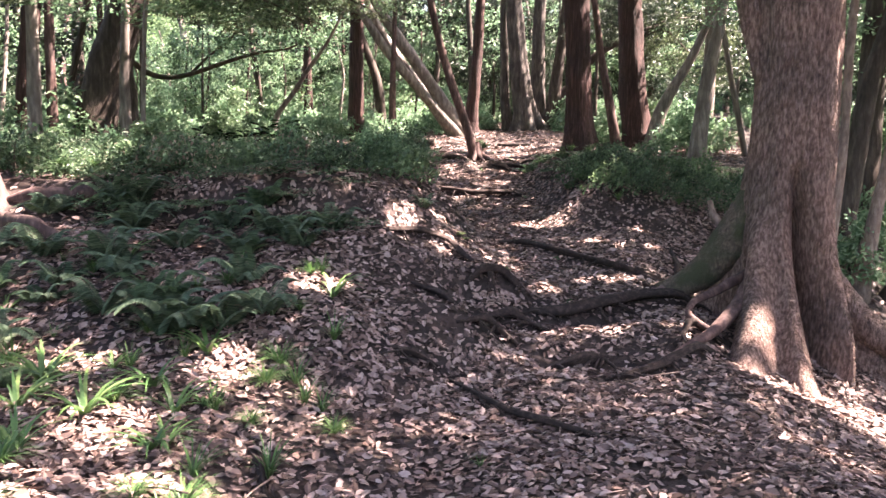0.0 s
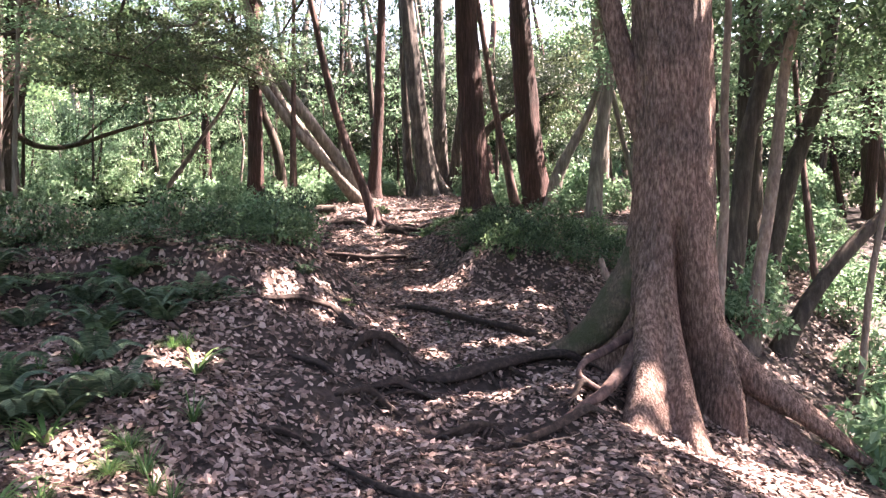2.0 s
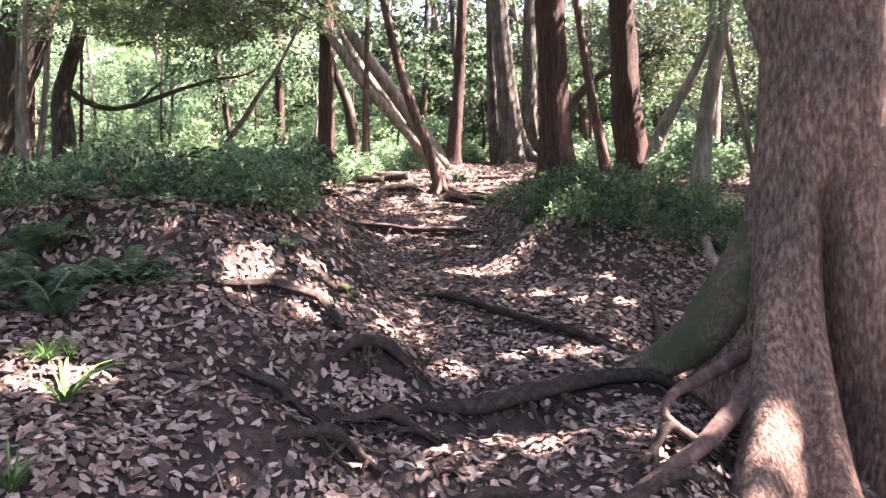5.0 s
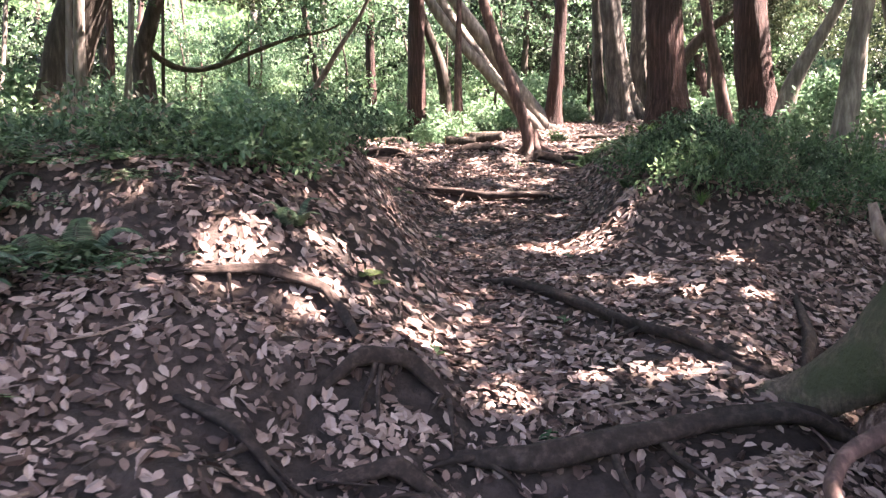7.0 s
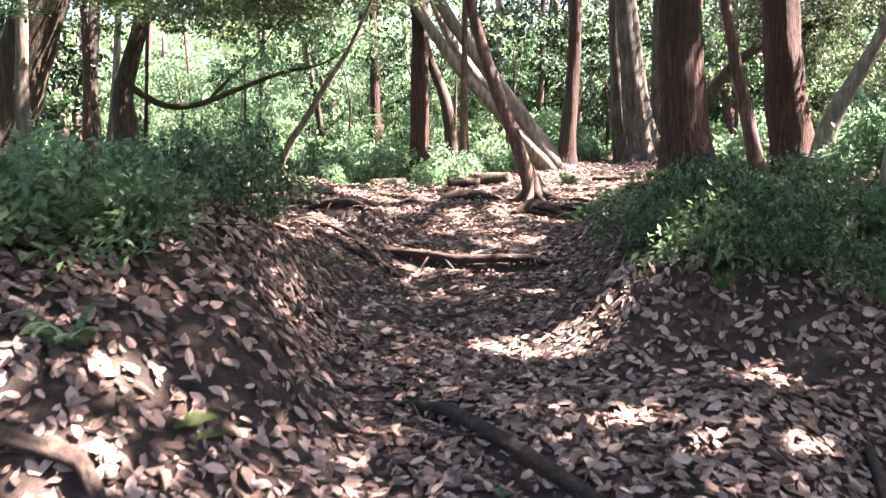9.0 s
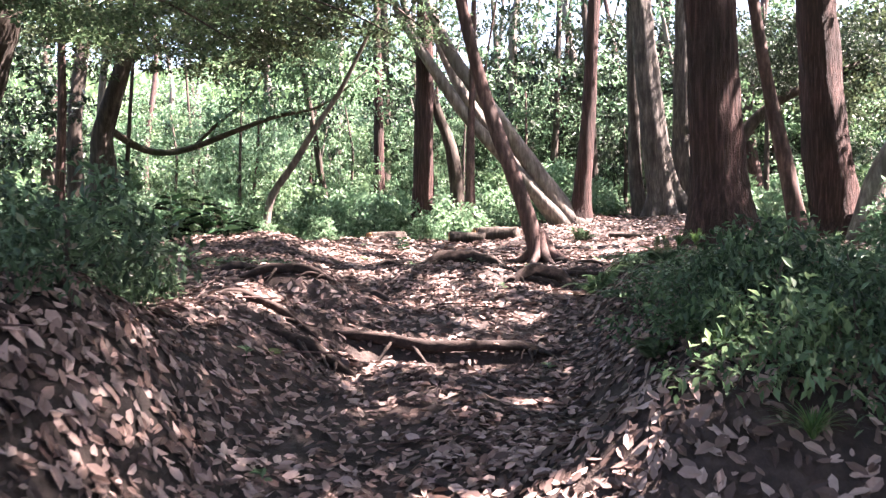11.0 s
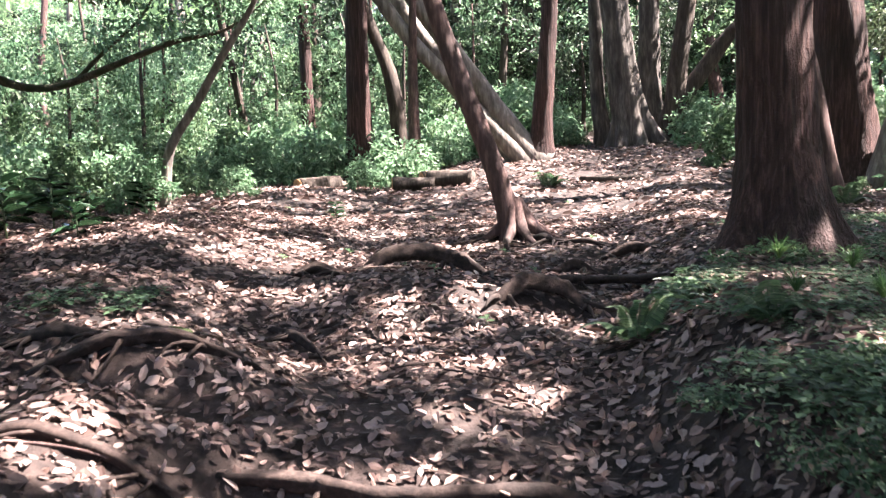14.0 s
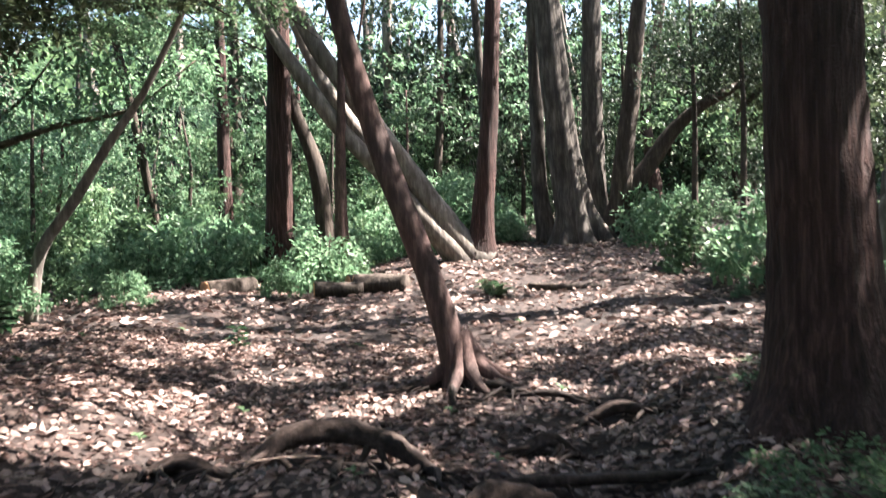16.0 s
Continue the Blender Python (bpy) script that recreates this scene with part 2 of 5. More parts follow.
def sheet(name, xs, ys, zfun, material):
    X, Y = np.meshgrid(xs, ys)
    v = np.stack([X, Y, zfun(X, Y)], -1).reshape(-1, 3)
    nx, ny = len(xs), len(ys)
    i, j = np.meshgrid(np.arange(ny - 1), np.arange(nx - 1), indexing="ij")
    f = np.stack([i * nx + j, i * nx + j + 1, (i + 1) * nx + j + 1, (i + 1) * nx + j], -1).reshape(-1, 4)
    return new(name, mesh_of(name, v, f, material))


# ---- ground ----
GY = [-20, 0, 3, 5, 6.2, 7, 7.8, 8.8, 10, 11.2, 12.5, 14, 17, 22, 40, 400]
GP = [-.1, -.15, -.3, -.33, -.14, -.04, .12, .34, .43, .58, .74, .87, 1.03, 1.08, 1.3, 3]
GL = [.5, .5, .4, .42, .6, .75, 1.0, .8, .65, .42, .33, .3, .2, .1, .1, .1]
GLX = [-.5, -.5, 0, .3, .7, .9, .9, .55, .1, .2, 0, -.4, -.5, -1, -1, -1]
GLW = [3, 3, 3, 2.8, 2.3, 2.2, 1.9, 1.1, .9, .9, 1.1, 1.5, 2, 3, 3, 3]
GR = [0, 0, 0, 0, 0, 0, 0, 0, .5, .6, .45, .33, .18, .1, 0, 0]
GRX = [2, 2, 2, 2, 2, 1.8, 1.7, 1.6, 1.5, 1.3, 1.2, 1.3, 1.6, 2, 2, 2]
GF = [.3, .3, .3, .3, .3, .3, .3, .28, .25, .2, .15, .1, .03, .02, .02, 0]


# x, y, reach across, reach along, depth
HOLLOWS = [(.5, 11.74, .65, .17, .12), (1.35, 6.78, .55, .17, .10), (.2, 14.65, .35, .14, .1), (-.7, 12.2, .45, .15, .13), (-.1, 7.3, .4, .22, .13),
           (.3, 6.45, .5, .13, .05), (1.05, 14.05, .35, .12, .06), (-.9, 3.7, .3, .2, .04), (1.1, 6.0, .4, .12, .05), (-1.9, 7.35, 1.5, .32, .2), (2.2, 9.35, .8, .2, .06)]


# x, y, reach across, reach along, height
MOUNDS = [(-0.1, 7.1, 0.6, 0.3, 0.2), (0.5, 7.3, 0.4, 0.3, 0.17), (0.1, 6.2, 0.5, 0.4, 0.19), (-0.6, 5.5, 0.6, 0.5, 0.17), (1.4, 6.0, 0.5, 0.35, -0.12), (0.1, 8.6, 0.35, 0.4, 0.15),
          (-0.3, 9.7, 0.4, 0.6, 0.36), (1.7, 10.1, 0.3, 0.35, 0.28), (2.2, 9.6, 0.4, 0.35, -0.18), (-0.5, 12.5, 0.6, 0.55, 0.25), (0, 14.4, 0.9, 0.7, 0.22), (-2.4, 14.8, 1.2, 1.0, 0.22),
          (-1.6, 7.7, 0.5, 0.3, 0.2), (1.75, 13, 0.4, 0.4, 0.1), (-3, 21.5, 1.5, 1.5, 0.14)]


def smooth(t):
    t = np.clip(t, 0, 1)
    return t * t * (3 - 2 * t)


def ground_z(x, y):
    """Height of the forest floor: a path profile, a bank on either side, and the fall beyond the large tree."""
    x, y = np.asarray(x, float), np.asarray(y, float)
    p, rise, lx, lw = (np.interp(y, GY, a) for a in (GP, GL, GLX, GLW))
    r, rx, f = (np.interp(y, GY, a) for a in (GR, GRX, GF))
    z = p + rise * smooth((lx - x) / lw) + r * smooth((x - rx) / 0.9)
    z = z - f * np.clip(x - 2.1, 0, 9) - 0.25 * f * np.clip(x - 3.2, 0, 3) ** 1.5
    z = z + 0.035 * np.sin(1.9 * x + 0.7 * y) * np.sin(1.3 * y - 0.8 * x) + 0.018 * np.sin(5.1 * x + 1.7) * np.sin(4.3 * y + x)
    z = z + 0.072 * np.clip(y - 19, 0, 25) * smooth((x + 2.6) / 3.2)
    for hx, hy, ax, ay, d in HOLLOWS:
        z = z - d * np.exp(-((x - hx) / ax) ** 4 - ((y - hy) / ay) ** 2)
    for mx, my, ax, ay, h in MOUNDS:
        z = z + h * np.exp(-((x - mx) / ax) ** 2 - ((y - my) / ay) ** 2)
    z = z - 0.2 * np.exp(-((x - 3.1) / 0.9) ** 2 - ((y - 6.15) / 0.5) ** 2)
    return z


# roots across the path: their lines, thickness and lift
ROOTS = [([(-0.2, 11.93), (0.1, 11.96), (0.4, 11.95), (0.7, 12.0), (1.0, 12.02), (1.2, 12.05)], 0.04, 0.03), ([(-0.4, 11.35), (-0.15, 11.4), (0.1, 11.42)], 0.04, 0.03),
         ([(-0.35, 14.72), (-0.15, 14.86), (0.1, 14.95), (0.4, 14.9), (0.7, 14.7)], 0.068, 0.11), ([(0.12, 14.95), (0.12, 14.7), (0.16, 14.42)], 0.025, 0.03), ([(0.5, 14.88), (0.62, 14.62), (0.64, 14.4)], 0.024, 0.03), ([(0.22, 14.95), (0.26, 14.7), (0.32, 14.45)], 0.025, 0.03), ([(0.34, 14.92), (0.44, 14.65), (0.52, 14.5)], 0.022, 0.03),
         ([(-0.8, 14.55), (-0.6, 14.6), (-0.35, 14.55)], 0.045, 0.03), ([(0.65, 14.05), (0.85, 14.25), (1.1, 14.3), (1.3, 14.22)], 0.06, 0.05), ([(0.75, 14.6), (1.1, 14.55), (1.6, 14.7), (1.95, 14.6)], 0.035, 0.04),
         ([(1.4, 15.8), (1.65, 15.85), (1.95, 15.7)], 0.05, 0.04), ([(1.0, 15.3), (1.2, 15.35), (1.4, 15.3)], 0.05, 0.05), ([(-0.7, 13.75), (-0.38, 13.5), (-0.14, 13.25)], 0.03, 0.03),
         ([(-1.15, 12.25), (-0.85, 12.4), (-0.6, 12.5), (-0.25, 12.75)], 0.038, 0.02), ([(-1.1, 11.55), (-0.73, 11.65), (-0.46, 11.7), (-0.2, 11.75)], 0.03, 0.01), ([(-1.6, 12.6), (-1.17, 12.5), (-0.9, 12.55)], 0.035, 0.03), ([(-1.08, 12.9), (-0.89, 12.85), (-0.6, 12.7)], 0.035, 0.03),
         ([(0.6, 9.15), (0.9, 8.9), (1.25, 8.5), (1.55, 8.18), (1.85, 7.95), (2.3, 7.75)], 0.035, 0.03), ([(-0.6, 7.35), (-0.23, 7.55), (0.05, 7.62), (0.2, 7.5), (0.36, 7.2)], 0.03, 0.03),
         ([(0.75, 6.95), (1.1, 6.93), (1.49, 7.0), (1.87, 7.2), (2.2, 7.34), (2.6, 7.4)], 0.055, 0.05), ([(0.2, 6.95), (0.35, 7.1), (0.55, 7.2), (0.8, 7.15)], 0.045, 0.03),
         ([(-0.28, 6.7), (-0.01, 6.62), (0.26, 6.5)], 0.035, 0.03), ([(0.1, 6.1), (0.35, 6.25), (0.6, 6.2)], 0.04, 0.05), ([(0.8, 6.0), (1.12, 6.08), (1.4, 6.2)], 0.05, 0.03), ([(0.31, 6.6), (0.59, 6.72), (0.85, 6.65)], 0.045, 0.03),
         ([(1.2, 5.7), (1.65, 5.95), (2.05, 6.2), (2.35, 6.42)], 0.035, 0.04), ([(1.9, 6.3), (2.1, 6.55), (2.45, 6.7)], 0.04, 0.08), ([(0.0, 5.5), (0.44, 5.06), (0.75, 4.75), (1.1, 4.5)], 0.025, 0.02), ([(-0.45, 5.5), (-0.2, 5.55), (-0.02, 5.6)], 0.03, 0.02),
         ([(-1.05, 4.1), (-0.95, 3.9), (-0.86, 3.65)], 0.025, 0.04), ([(2.6, 9.0), (2.5, 8.3), (2.3, 7.75)], 0.04, 0.02), ([(0.95, 16.4), (1.3, 16.2), (1.7, 16.1)], 0.03, 0.02),
         ([(0.7, 16.8), (0.62, 16.5), (0.66, 16.2)], 0.035, 0.03), ([(0.75, 16.75), (0.95, 16.5), (1.15, 16.35)], 0.04, 0.03), ([(0.62, 16.8), (0.35, 16.7), (0.15, 16.55)], 0.035, 0.02)]


def undercut(x, y):
    """How far the soil has been washed out on the lower side of the roots, 0 to 1."""
    u = np.zeros(np.shape(x))
    for line, r, lift in ROOTS:
        for (ax, ay), (bx, by) in zip(line[:-1], line[1:]):
            t = np.clip(((x - ax) * (bx - ax) + (y - ay) * (by - ay)) / ((bx - ax) ** 2 + (by - ay) ** 2), 0, 1)
            dx, dy = x - ax - t * (bx - ax), y - ay - t * (by - ay)
            u = np.maximum(u, np.exp(-(dx ** 2 + (dy + 1.6 * r + 0.02) ** 2) / (1.7 * r + 0.03) ** 2) * min(1, r / 0.045))
    return u


def axis(lo, hi, a, b, fine):
    """Grid lines, fine from a to b and ever wider beyond."""
    mid = np.arange(a, b, fine)
    g = fine * 1.25 ** np.arange(1, 60)
    left, right = a - np.cumsum(g), mid[-1] + np.cumsum(g)
    return np.concatenate([[lo], left[left > lo][::-1], mid, right[right < hi], [hi]])


def floor_z(x, y):
    rng = np.random.default_rng(5)
    z = ground_z(x, y)
    near = (abs(x - 1) < 7) & (abs(y - 11) < 15)
    return z + np.where(near, rng.uniform(-0.012, 0.012, z.shape), 0) - np.where(near, 0.075 * undercut(x, y), 0)


ground = tagged(sheet("ground", axis(-300, 300, -5, 6.5, 0.06), axis(-200, 400, 1, 22, 0.06), floor_z, SOIL), "dark brown forest soil of a worn footpath between low banks", "forest floor", "", "structure")

# ---- fallen leaves ----
def litter(name, seed, x0, x1, y0, y1, n, size, label):
    rng = np.random.default_rng(seed)
    x, y = rng.uniform(x0, x1, n), rng.uniform(y0, y1, n)
    keep = np.sin(2.1 * x + 1.3 * y) * np.sin(1.7 * y - 1.1 * x) + rng.uniform(-1, 1, n) > -0.75
    for hx, hy, ax, ay, d in HOLLOWS:
        keep &= (np.exp(-((x - hx) / ax) ** 4 - ((y - hy) / ay / 1.1) ** 2) < 0.45) | (rng.uniform(0, 1, n) < 0.55)
    x, y = x[keep], y[keep]
    u = undercut(x, y)
    keep = u < rng.uniform(0.15, 1.1, len(x))
    x, y, u = x[keep], y[keep], u[keep]
    n = len(x)
    L = size * rng.uniform(0.5, 1.3, n)
    a = rng.uniform(0, 6.28, n)
    e = 0.05
    gx, gy = (ground_z(x + e, y) - ground_z(x - e, y)) / (2 * e), (ground_z(x, y + e) - ground_z(x, y - e)) / (2 * e)
    N = np.stack([-gx, -gy, np.ones(n)], 1) + 0.42 * rng.standard_normal((n, 3))
    D = np.stack([np.cos(a), np.sin(a), gx * np.cos(a) + gy * np.sin(a)], 1) + 0.12 * rng.standard_normal((n, 3))
    C = np.stack([x, y, ground_z(x, y) - 0.075 * u + rng.uniform(0.006, 0.035, n)], 1) - D * L[:, None] * 0.5
    me = mesh_of(name, *leaves(C, D, N, L, L * rng.uniform(0.4, 0.62, n), rng.uniform(-0.3, 0.35, n)[:, None], rng.uniform(-0.25, 0.25, n)), LITTER, False)
    return tagged(new(name, me), label, "fallen leaves", "", "stuff")


litter("fallen_leaves", 11, -3.2, 4.2, 1.2, 10.5, 96000, 0.066, "dry brown fallen leaves thickly strewn over the path")
litter("fallen_leaves", 12, -5.5, 4.5, 10.5, 18.5, 78000, 0.063, "dry pale brown fallen leaves over the clearing")
litter("fallen_leaves", 13, -9, 9, 18.5, 29, 22000, 0.11, "dry fallen leaves at the back of the clearing")
litter("fallen_leaves", 14, -7.5, -3.2, 2.2, 10.5, 15000, 0.075, "dry fallen leaves on the side bank")
litter("fallen_leaves", 15, 4.2, 7.5, 1.2, 18, 16000, 0.085, "dry fallen leaves on the falling slope")


# ---- trees ----
def gz(x, y):
    return float(ground_z(x, y))


def rise(points, top):
    """Carries a trunk's line on to a height, straightening a little."""
    a, b = Vector(points[-2]), Vector(points[-1])
    d = (b - a).normalized()
    h = top - b.z
    if h > 0.3:
        d = (d + Vector((0, 0, 0.35))).normalized()
        points = [*points, tuple(b + d * (h / max(d.z, 0.3)))]
    return points


CROWNS = {}


def crown_for(kind, seed):
    key = (kind, seed % 3)
    if key not in CROWNS:
        mat, leaf, n, per = {"dark": (LEAF_DARK, 0.13, 55, 60), "mid": (LEAF_MID, 0.12, 60, 60), "bright": (LEAF_BRIGHT, 0.115, 60, 60), "far_dark": (LEAF_SHADED, 0.18, 42, 42), "far_mid": (LEAF_MID, 0.17, 42, 42), "far_bright": (LEAF_BRIGHT, 0.16, 42, 42)}[kind]
        CROWNS[key] = crown_mesh("crown", 100 + seed % 3 + 10 * len(kind), mat, 2.3, 1.2, n, per, leaf)
    return CROWNS[key]


def tree(name, y, line, radii, label, bark, top=9.0, crowns=2, crown="mid", group="", step=0.15, sides=16, flute=0.0, flutes=5, flare=0.3, flare_h=0.3, depth=0.0, spread=1.6, seed=1):
    """A tree whose trunk follows a line of (x, z) at the distance y, drifting by depth over its height."""
    x0, z0 = line[0]
    base = Vector((x0, y, gz(x0, y)))
    pts = [(x0, y, base.z - 0.12)] + [(x, y + depth * (z - z0), z) for x, z in line if z > base.z + 0.15]
    pts = rise(pts, top)
    rad = [radii[0], *radii[-(len(pts) - 2):], radii[-1] * 0.6] if len(pts) > len(radii) else list(radii[:len(pts)])
    rad = (rad + [rad[-1]] * 9)[:len(pts)]
    t = thing(name, base, label, "tree", group)
    local = [Vector(p) - base for p in pts]
    part("trunk", mesh_of("trunk", *tube(local, rad, step, sides, flute, flutes, 0.035, flare, flare_h, seed=seed), bark), t)
    rng = random.Random(seed)
    tip = local[-1]
    for k in range(crowns):
        o = part("crown", crown_for(crown, seed + k), t, "leafy crown let through by the light")
        o.location = tip + Vector((rng.uniform(-spread, spread), rng.uniform(-spread, spread), rng.uniform(-1.2, 0.8)))
        o.rotation_euler = (rng.uniform(-0.3, 0.3), rng.uniform(-0.3, 0.3), rng.uniform(0, 6.28))
        s = rng.uniform(0.85, 1.3)
        o.scale = (s, s, s)
        limb = [tip * 0.72, tip * 0.86 + o.location * 0.14 + Vector((0, 0, 0.2)), o.location]
        part("limb", mesh_of("limb", *tube(limb, [rad[-1] * 0.8, rad[-1] * 0.5, 0.02], 0.4, 8, seed=seed + k), bark), t)
    return t


# the large buttressed tree beside the path
base = Vector((3.12, 7.25, gz(3.12, 7.25)))
big = thing("buttressed_tree", base, "huge brown furrowed tree with buttress roots beside the path", "tree")
LOBES = [(-133, 1.75, 1.35, 0.27), (-106, 1.3, 1.2, 0.19), (-66, 1.15, 1.5, 0.3), (163, 1.35, 1.0, 0.26), (-24, 1.35, 0.75, 0.2), (60, 0.9, 0.8, 0.3), (110, 0.8, 0.7, 0.3)]


def buttressed(z, a):
    """Radius of the big trunk at the height z towards the angle a: a fluted column that spreads into buttresses."""
    r = 0.385 + 0.02 * np.cos(2 * a + 0.6) - 0.02 * np.clip(z - 1, 0, 1.5) - 0.025 * np.clip(z - 0.9, 0, 1) + 0.035 * np.exp(-((np.angle(np.exp(1j * (a + 1.35)))) / 0.5) ** 2) * np.exp(-((z - 1.6) / 0.9) ** 2)
    for deg, reach, h, w in LOBES:
        d = np.angle(np.exp(1j * (a - radians(deg) - 0.06 * np.sin(3 * z) - (0.28 * (0.45 - z) if deg in (-133, -106) else 0))))
        u = np.clip((h - z) / (h + 0.45), 0, 1.1)
        r = r + (reach - 0.42) * u ** 1.7 * np.exp(-(d / w) ** 2) + 0.05 * np.clip(1 - abs(z - h * 0.75) / h, 0, 1) * np.exp(-(d / (w * 1.2)) ** 2)
    for deg, top, w in ((-87, 1.6, 0.16), (-158, 0.9, 0.1), (-42, 0.8, 0.12)):
        d = np.angle(np.exp(1j * (a - radians(deg) - 0.05 * np.sin(2 * z) - (0.33 * (0.6 - z) if deg == -87 else 0))))
        r = r - 0.38 * np.clip((top - z) / 0.9, 0, 1) ** 0.8 * np.exp(-(d / w) ** 2)
    return r


zs = np.concatenate([np.arange(-1.0, 2.4, 0.04), np.arange(2.4, 9.5, 0.15)])
aa = np.linspace(0, 2 * np.pi, 168, endpoint=False)
Z, A = np.meshgrid(zs, aa, indexing="ij")
rngt = np.random.default_rng(8)
RR = buttressed(Z, A) * (1 - 0.03 * np.clip(Z - 3, 0, 9)) + 0.008 * np.sin(9 * A + 2 * Z) + 0.006 * np.sin(17 * A - 1.5 * Z + np.sin(3 * Z)) + 0.003 * rngt.standard_normal(Z.shape)
X = 0.03 * np.sin(Z * 0.7) + 0.03 * np.clip(Z - 0.8, 0, 1)
ii, jj = np.meshgrid(np.arange(len(zs) - 1), np.arange(168), indexing="ij")
part("trunk", mesh_of("trunk", np.stack([X + RR * np.cos(A), RR * np.sin(A), Z], -1).reshape(-1, 3), np.stack([ii * 168 + jj, ii * 168 + (jj + 1) % 168, (ii + 1) * 168 + (jj + 1) % 168, (ii + 1) * 168 + jj], -1).reshape(-1, 4), BARK_BIG), big)
LEGS = [("mossy root running from the foot", BARK_MOSS, [(3.0, 7.3, 1.0), (2.75, 7.37, 0.55), (2.52, 7.42, 0.25), (2.28, 7.48, 0.08), (2.0, 7.6, 0.0), (1.7, 7.8, -0.03)], [0.22, 0.2, 0.16, 0.11, 0.06, 0.03]),
        ("brown root running from the foot", BARK_THIN, [(2.9, 7.1, 0.35), (2.55, 6.72, 0.05), (2.25, 6.45, -0.12), (2.05, 6.3, -0.16), (1.8, 6.15, -0.24)], [0.08, 0.06, 0.045, 0.035, 0.015]),
        ("brown root looping from the foot", BARK_THIN, [(2.85, 7.15, 0.3), (2.4, 6.95, 0.12), (2.18, 6.8, 0.08), (2.08, 6.62, 0.0), (2.25, 6.5, -0.1)], [0.05, 0.04, 0.03, 0.028, 0.02]),
        ("brown root running down the slope", BARK_BIG, [(3.3, 7.2, 0.35), (3.75, 7.0, -0.15), (4.15, 6.75, -0.45), (4.6, 6.5, -0.85)], [0.25, 0.17, 0.1, 0.05])]
for i, (lab, mat, pts, rad) in enumerate(LEGS):
    part("surface_root", mesh_of("surface_root", *tube([Vector(p) - base for p in pts], rad, 0.05, 16, 0.05, 3, 0.05, seed=20 + i), mat), big, lab)
for k, (x, y, z) in enumerate([(-1.2, 0.4, 8.3), (1.5, 1.2, 9), (0.6, -1.8, 8.6), (-0.4, 2.4, 9.4), (2.6, -0.6, 8.2)]):
    o = part("crown", crown_for("dark", k), big, "dark leafy crown overhead")
    o.location, o.rotation_euler = (x, y, z), (0.2, 0.1, k)
for pts, rad in (([(-0.25, 0, 2.3), (-0.33, 0.1, 2.9), (-0.5, 0.1, 3.6), (-1.1, 0.3, 6.5), (-1.2, 0.4, 8.3)], [0.06, 0.11, 0.1, 0.07, 0.03]), ([(0.15, 0.1, 6), (1.5, 1.2, 9)], [0.15, 0.04])):
    part("limb", mesh_of("limb", *tube(pts, rad, 0.15, 12, seed=9), BARK_BIG), big)

tree("leaning_thin_tree", 16.8, [(0.7, 1.04), (0.62, 1.35), (0.51, 1.71), (0.24, 2.43), (0.02, 3.09), (-0.18, 3.89)], [0.14, 0.105, 0.1, 0.092, 0.084, 0.075], "slender reddish brown leaning tree rooted in the clearing", BARK_THIN, 8, 2, "mid", flute=0.05, flare=0.4, flare_h=0.12, seed=5)
foot = bpy.data.objects["leaning_thin_tree"]
for i, (dx, dy) in enumerate([(0.42, -0.15), (0.2, -0.42), (-0.12, -0.45), (-0.42, -0.12), (0.45, 0.2), (-0.3, 0.35)]):
    q = [Vector((-0.02, 0, 0.34)), Vector((dx * 0.28, dy * 0.28, 0.1)), Vector((dx * 0.6, dy * 0.6, gz(0.7 + dx * 0.6, 16.8 + dy * 0.6) - foot.location.z + 0.03)), Vector((dx, dy, gz(0.7 + dx, 16.8 + dy) - foot.location.z - 0.02))]
    part("surface_root", mesh_of("surface_root", *tube(q, [0.07, 0.06, 0.035, 0.015], 0.03, 10, 0.08, 3, 0.1, seed=60 + i)[:2], BARK_THIN), foot, "gnarled root gripping the ground")

tree("leaning_grey_tree", 25, [(0.91, 1.45), (0.55, 1.77), (0.0, 2.56), (-0.62, 3.49), (-1.89, 5.27), (-2.35, 6.25)], [0.3, 0.25, 0.2, 0.18, 0.15, 0.12], "pale grey many-stemmed tree leaning over the clearing", BARK_GREY, 9.5, 3, "bright", "stems of the leaning tree", flute=0.04, flare=0.15, depth=-0.1, seed=7)
tree("leaning_grey_tree", 24.85, [(0.7, 1.45), (0.3, 1.77), (-0.64, 2.88), (-1.61, 3.97), (-2.4, 5.15), (-3.06, 6.27)], [0.18, 0.17, 0.15, 0.14, 0.12, 0.1], "slim grey stem leaning beside its larger twin", BARK_GREY, 9.5, 2, "bright", "stems of the leaning tree", flute=0.04, flare=0.1, depth=-0.1, seed=8)
tree("leaning_grey_tree", 25.15, [(0.49, 1.5), (-0.31, 2.47), (-1.15, 3.68), (-2.01, 4.88), (-2.47, 5.93)], [0.2, 0.15, 0.13, 0.12, 0.1], "grey stem leaning behind its larger twin", BARK_GREY, 9.5, 2, "mid", "stems of the leaning tree", flare=0.1, depth=0.1, seed=9)
tree("red_cedar", 14.85, [(2.56, 1.16), (2.55, 1.4), (2.53, 1.8), (2.5, 2.2), (2.47, 2.9), (2.44, 3.6)], [0.37, 0.3, 0.255, 0.235, 0.225, 0.22], "straight red-barked cedar with a fluted foot beside the bank", BARK_RED, 11, 2, "dark", "red cedars", 0.07, 48, 0.1, 5, 0.55, 0.26, seed=11)
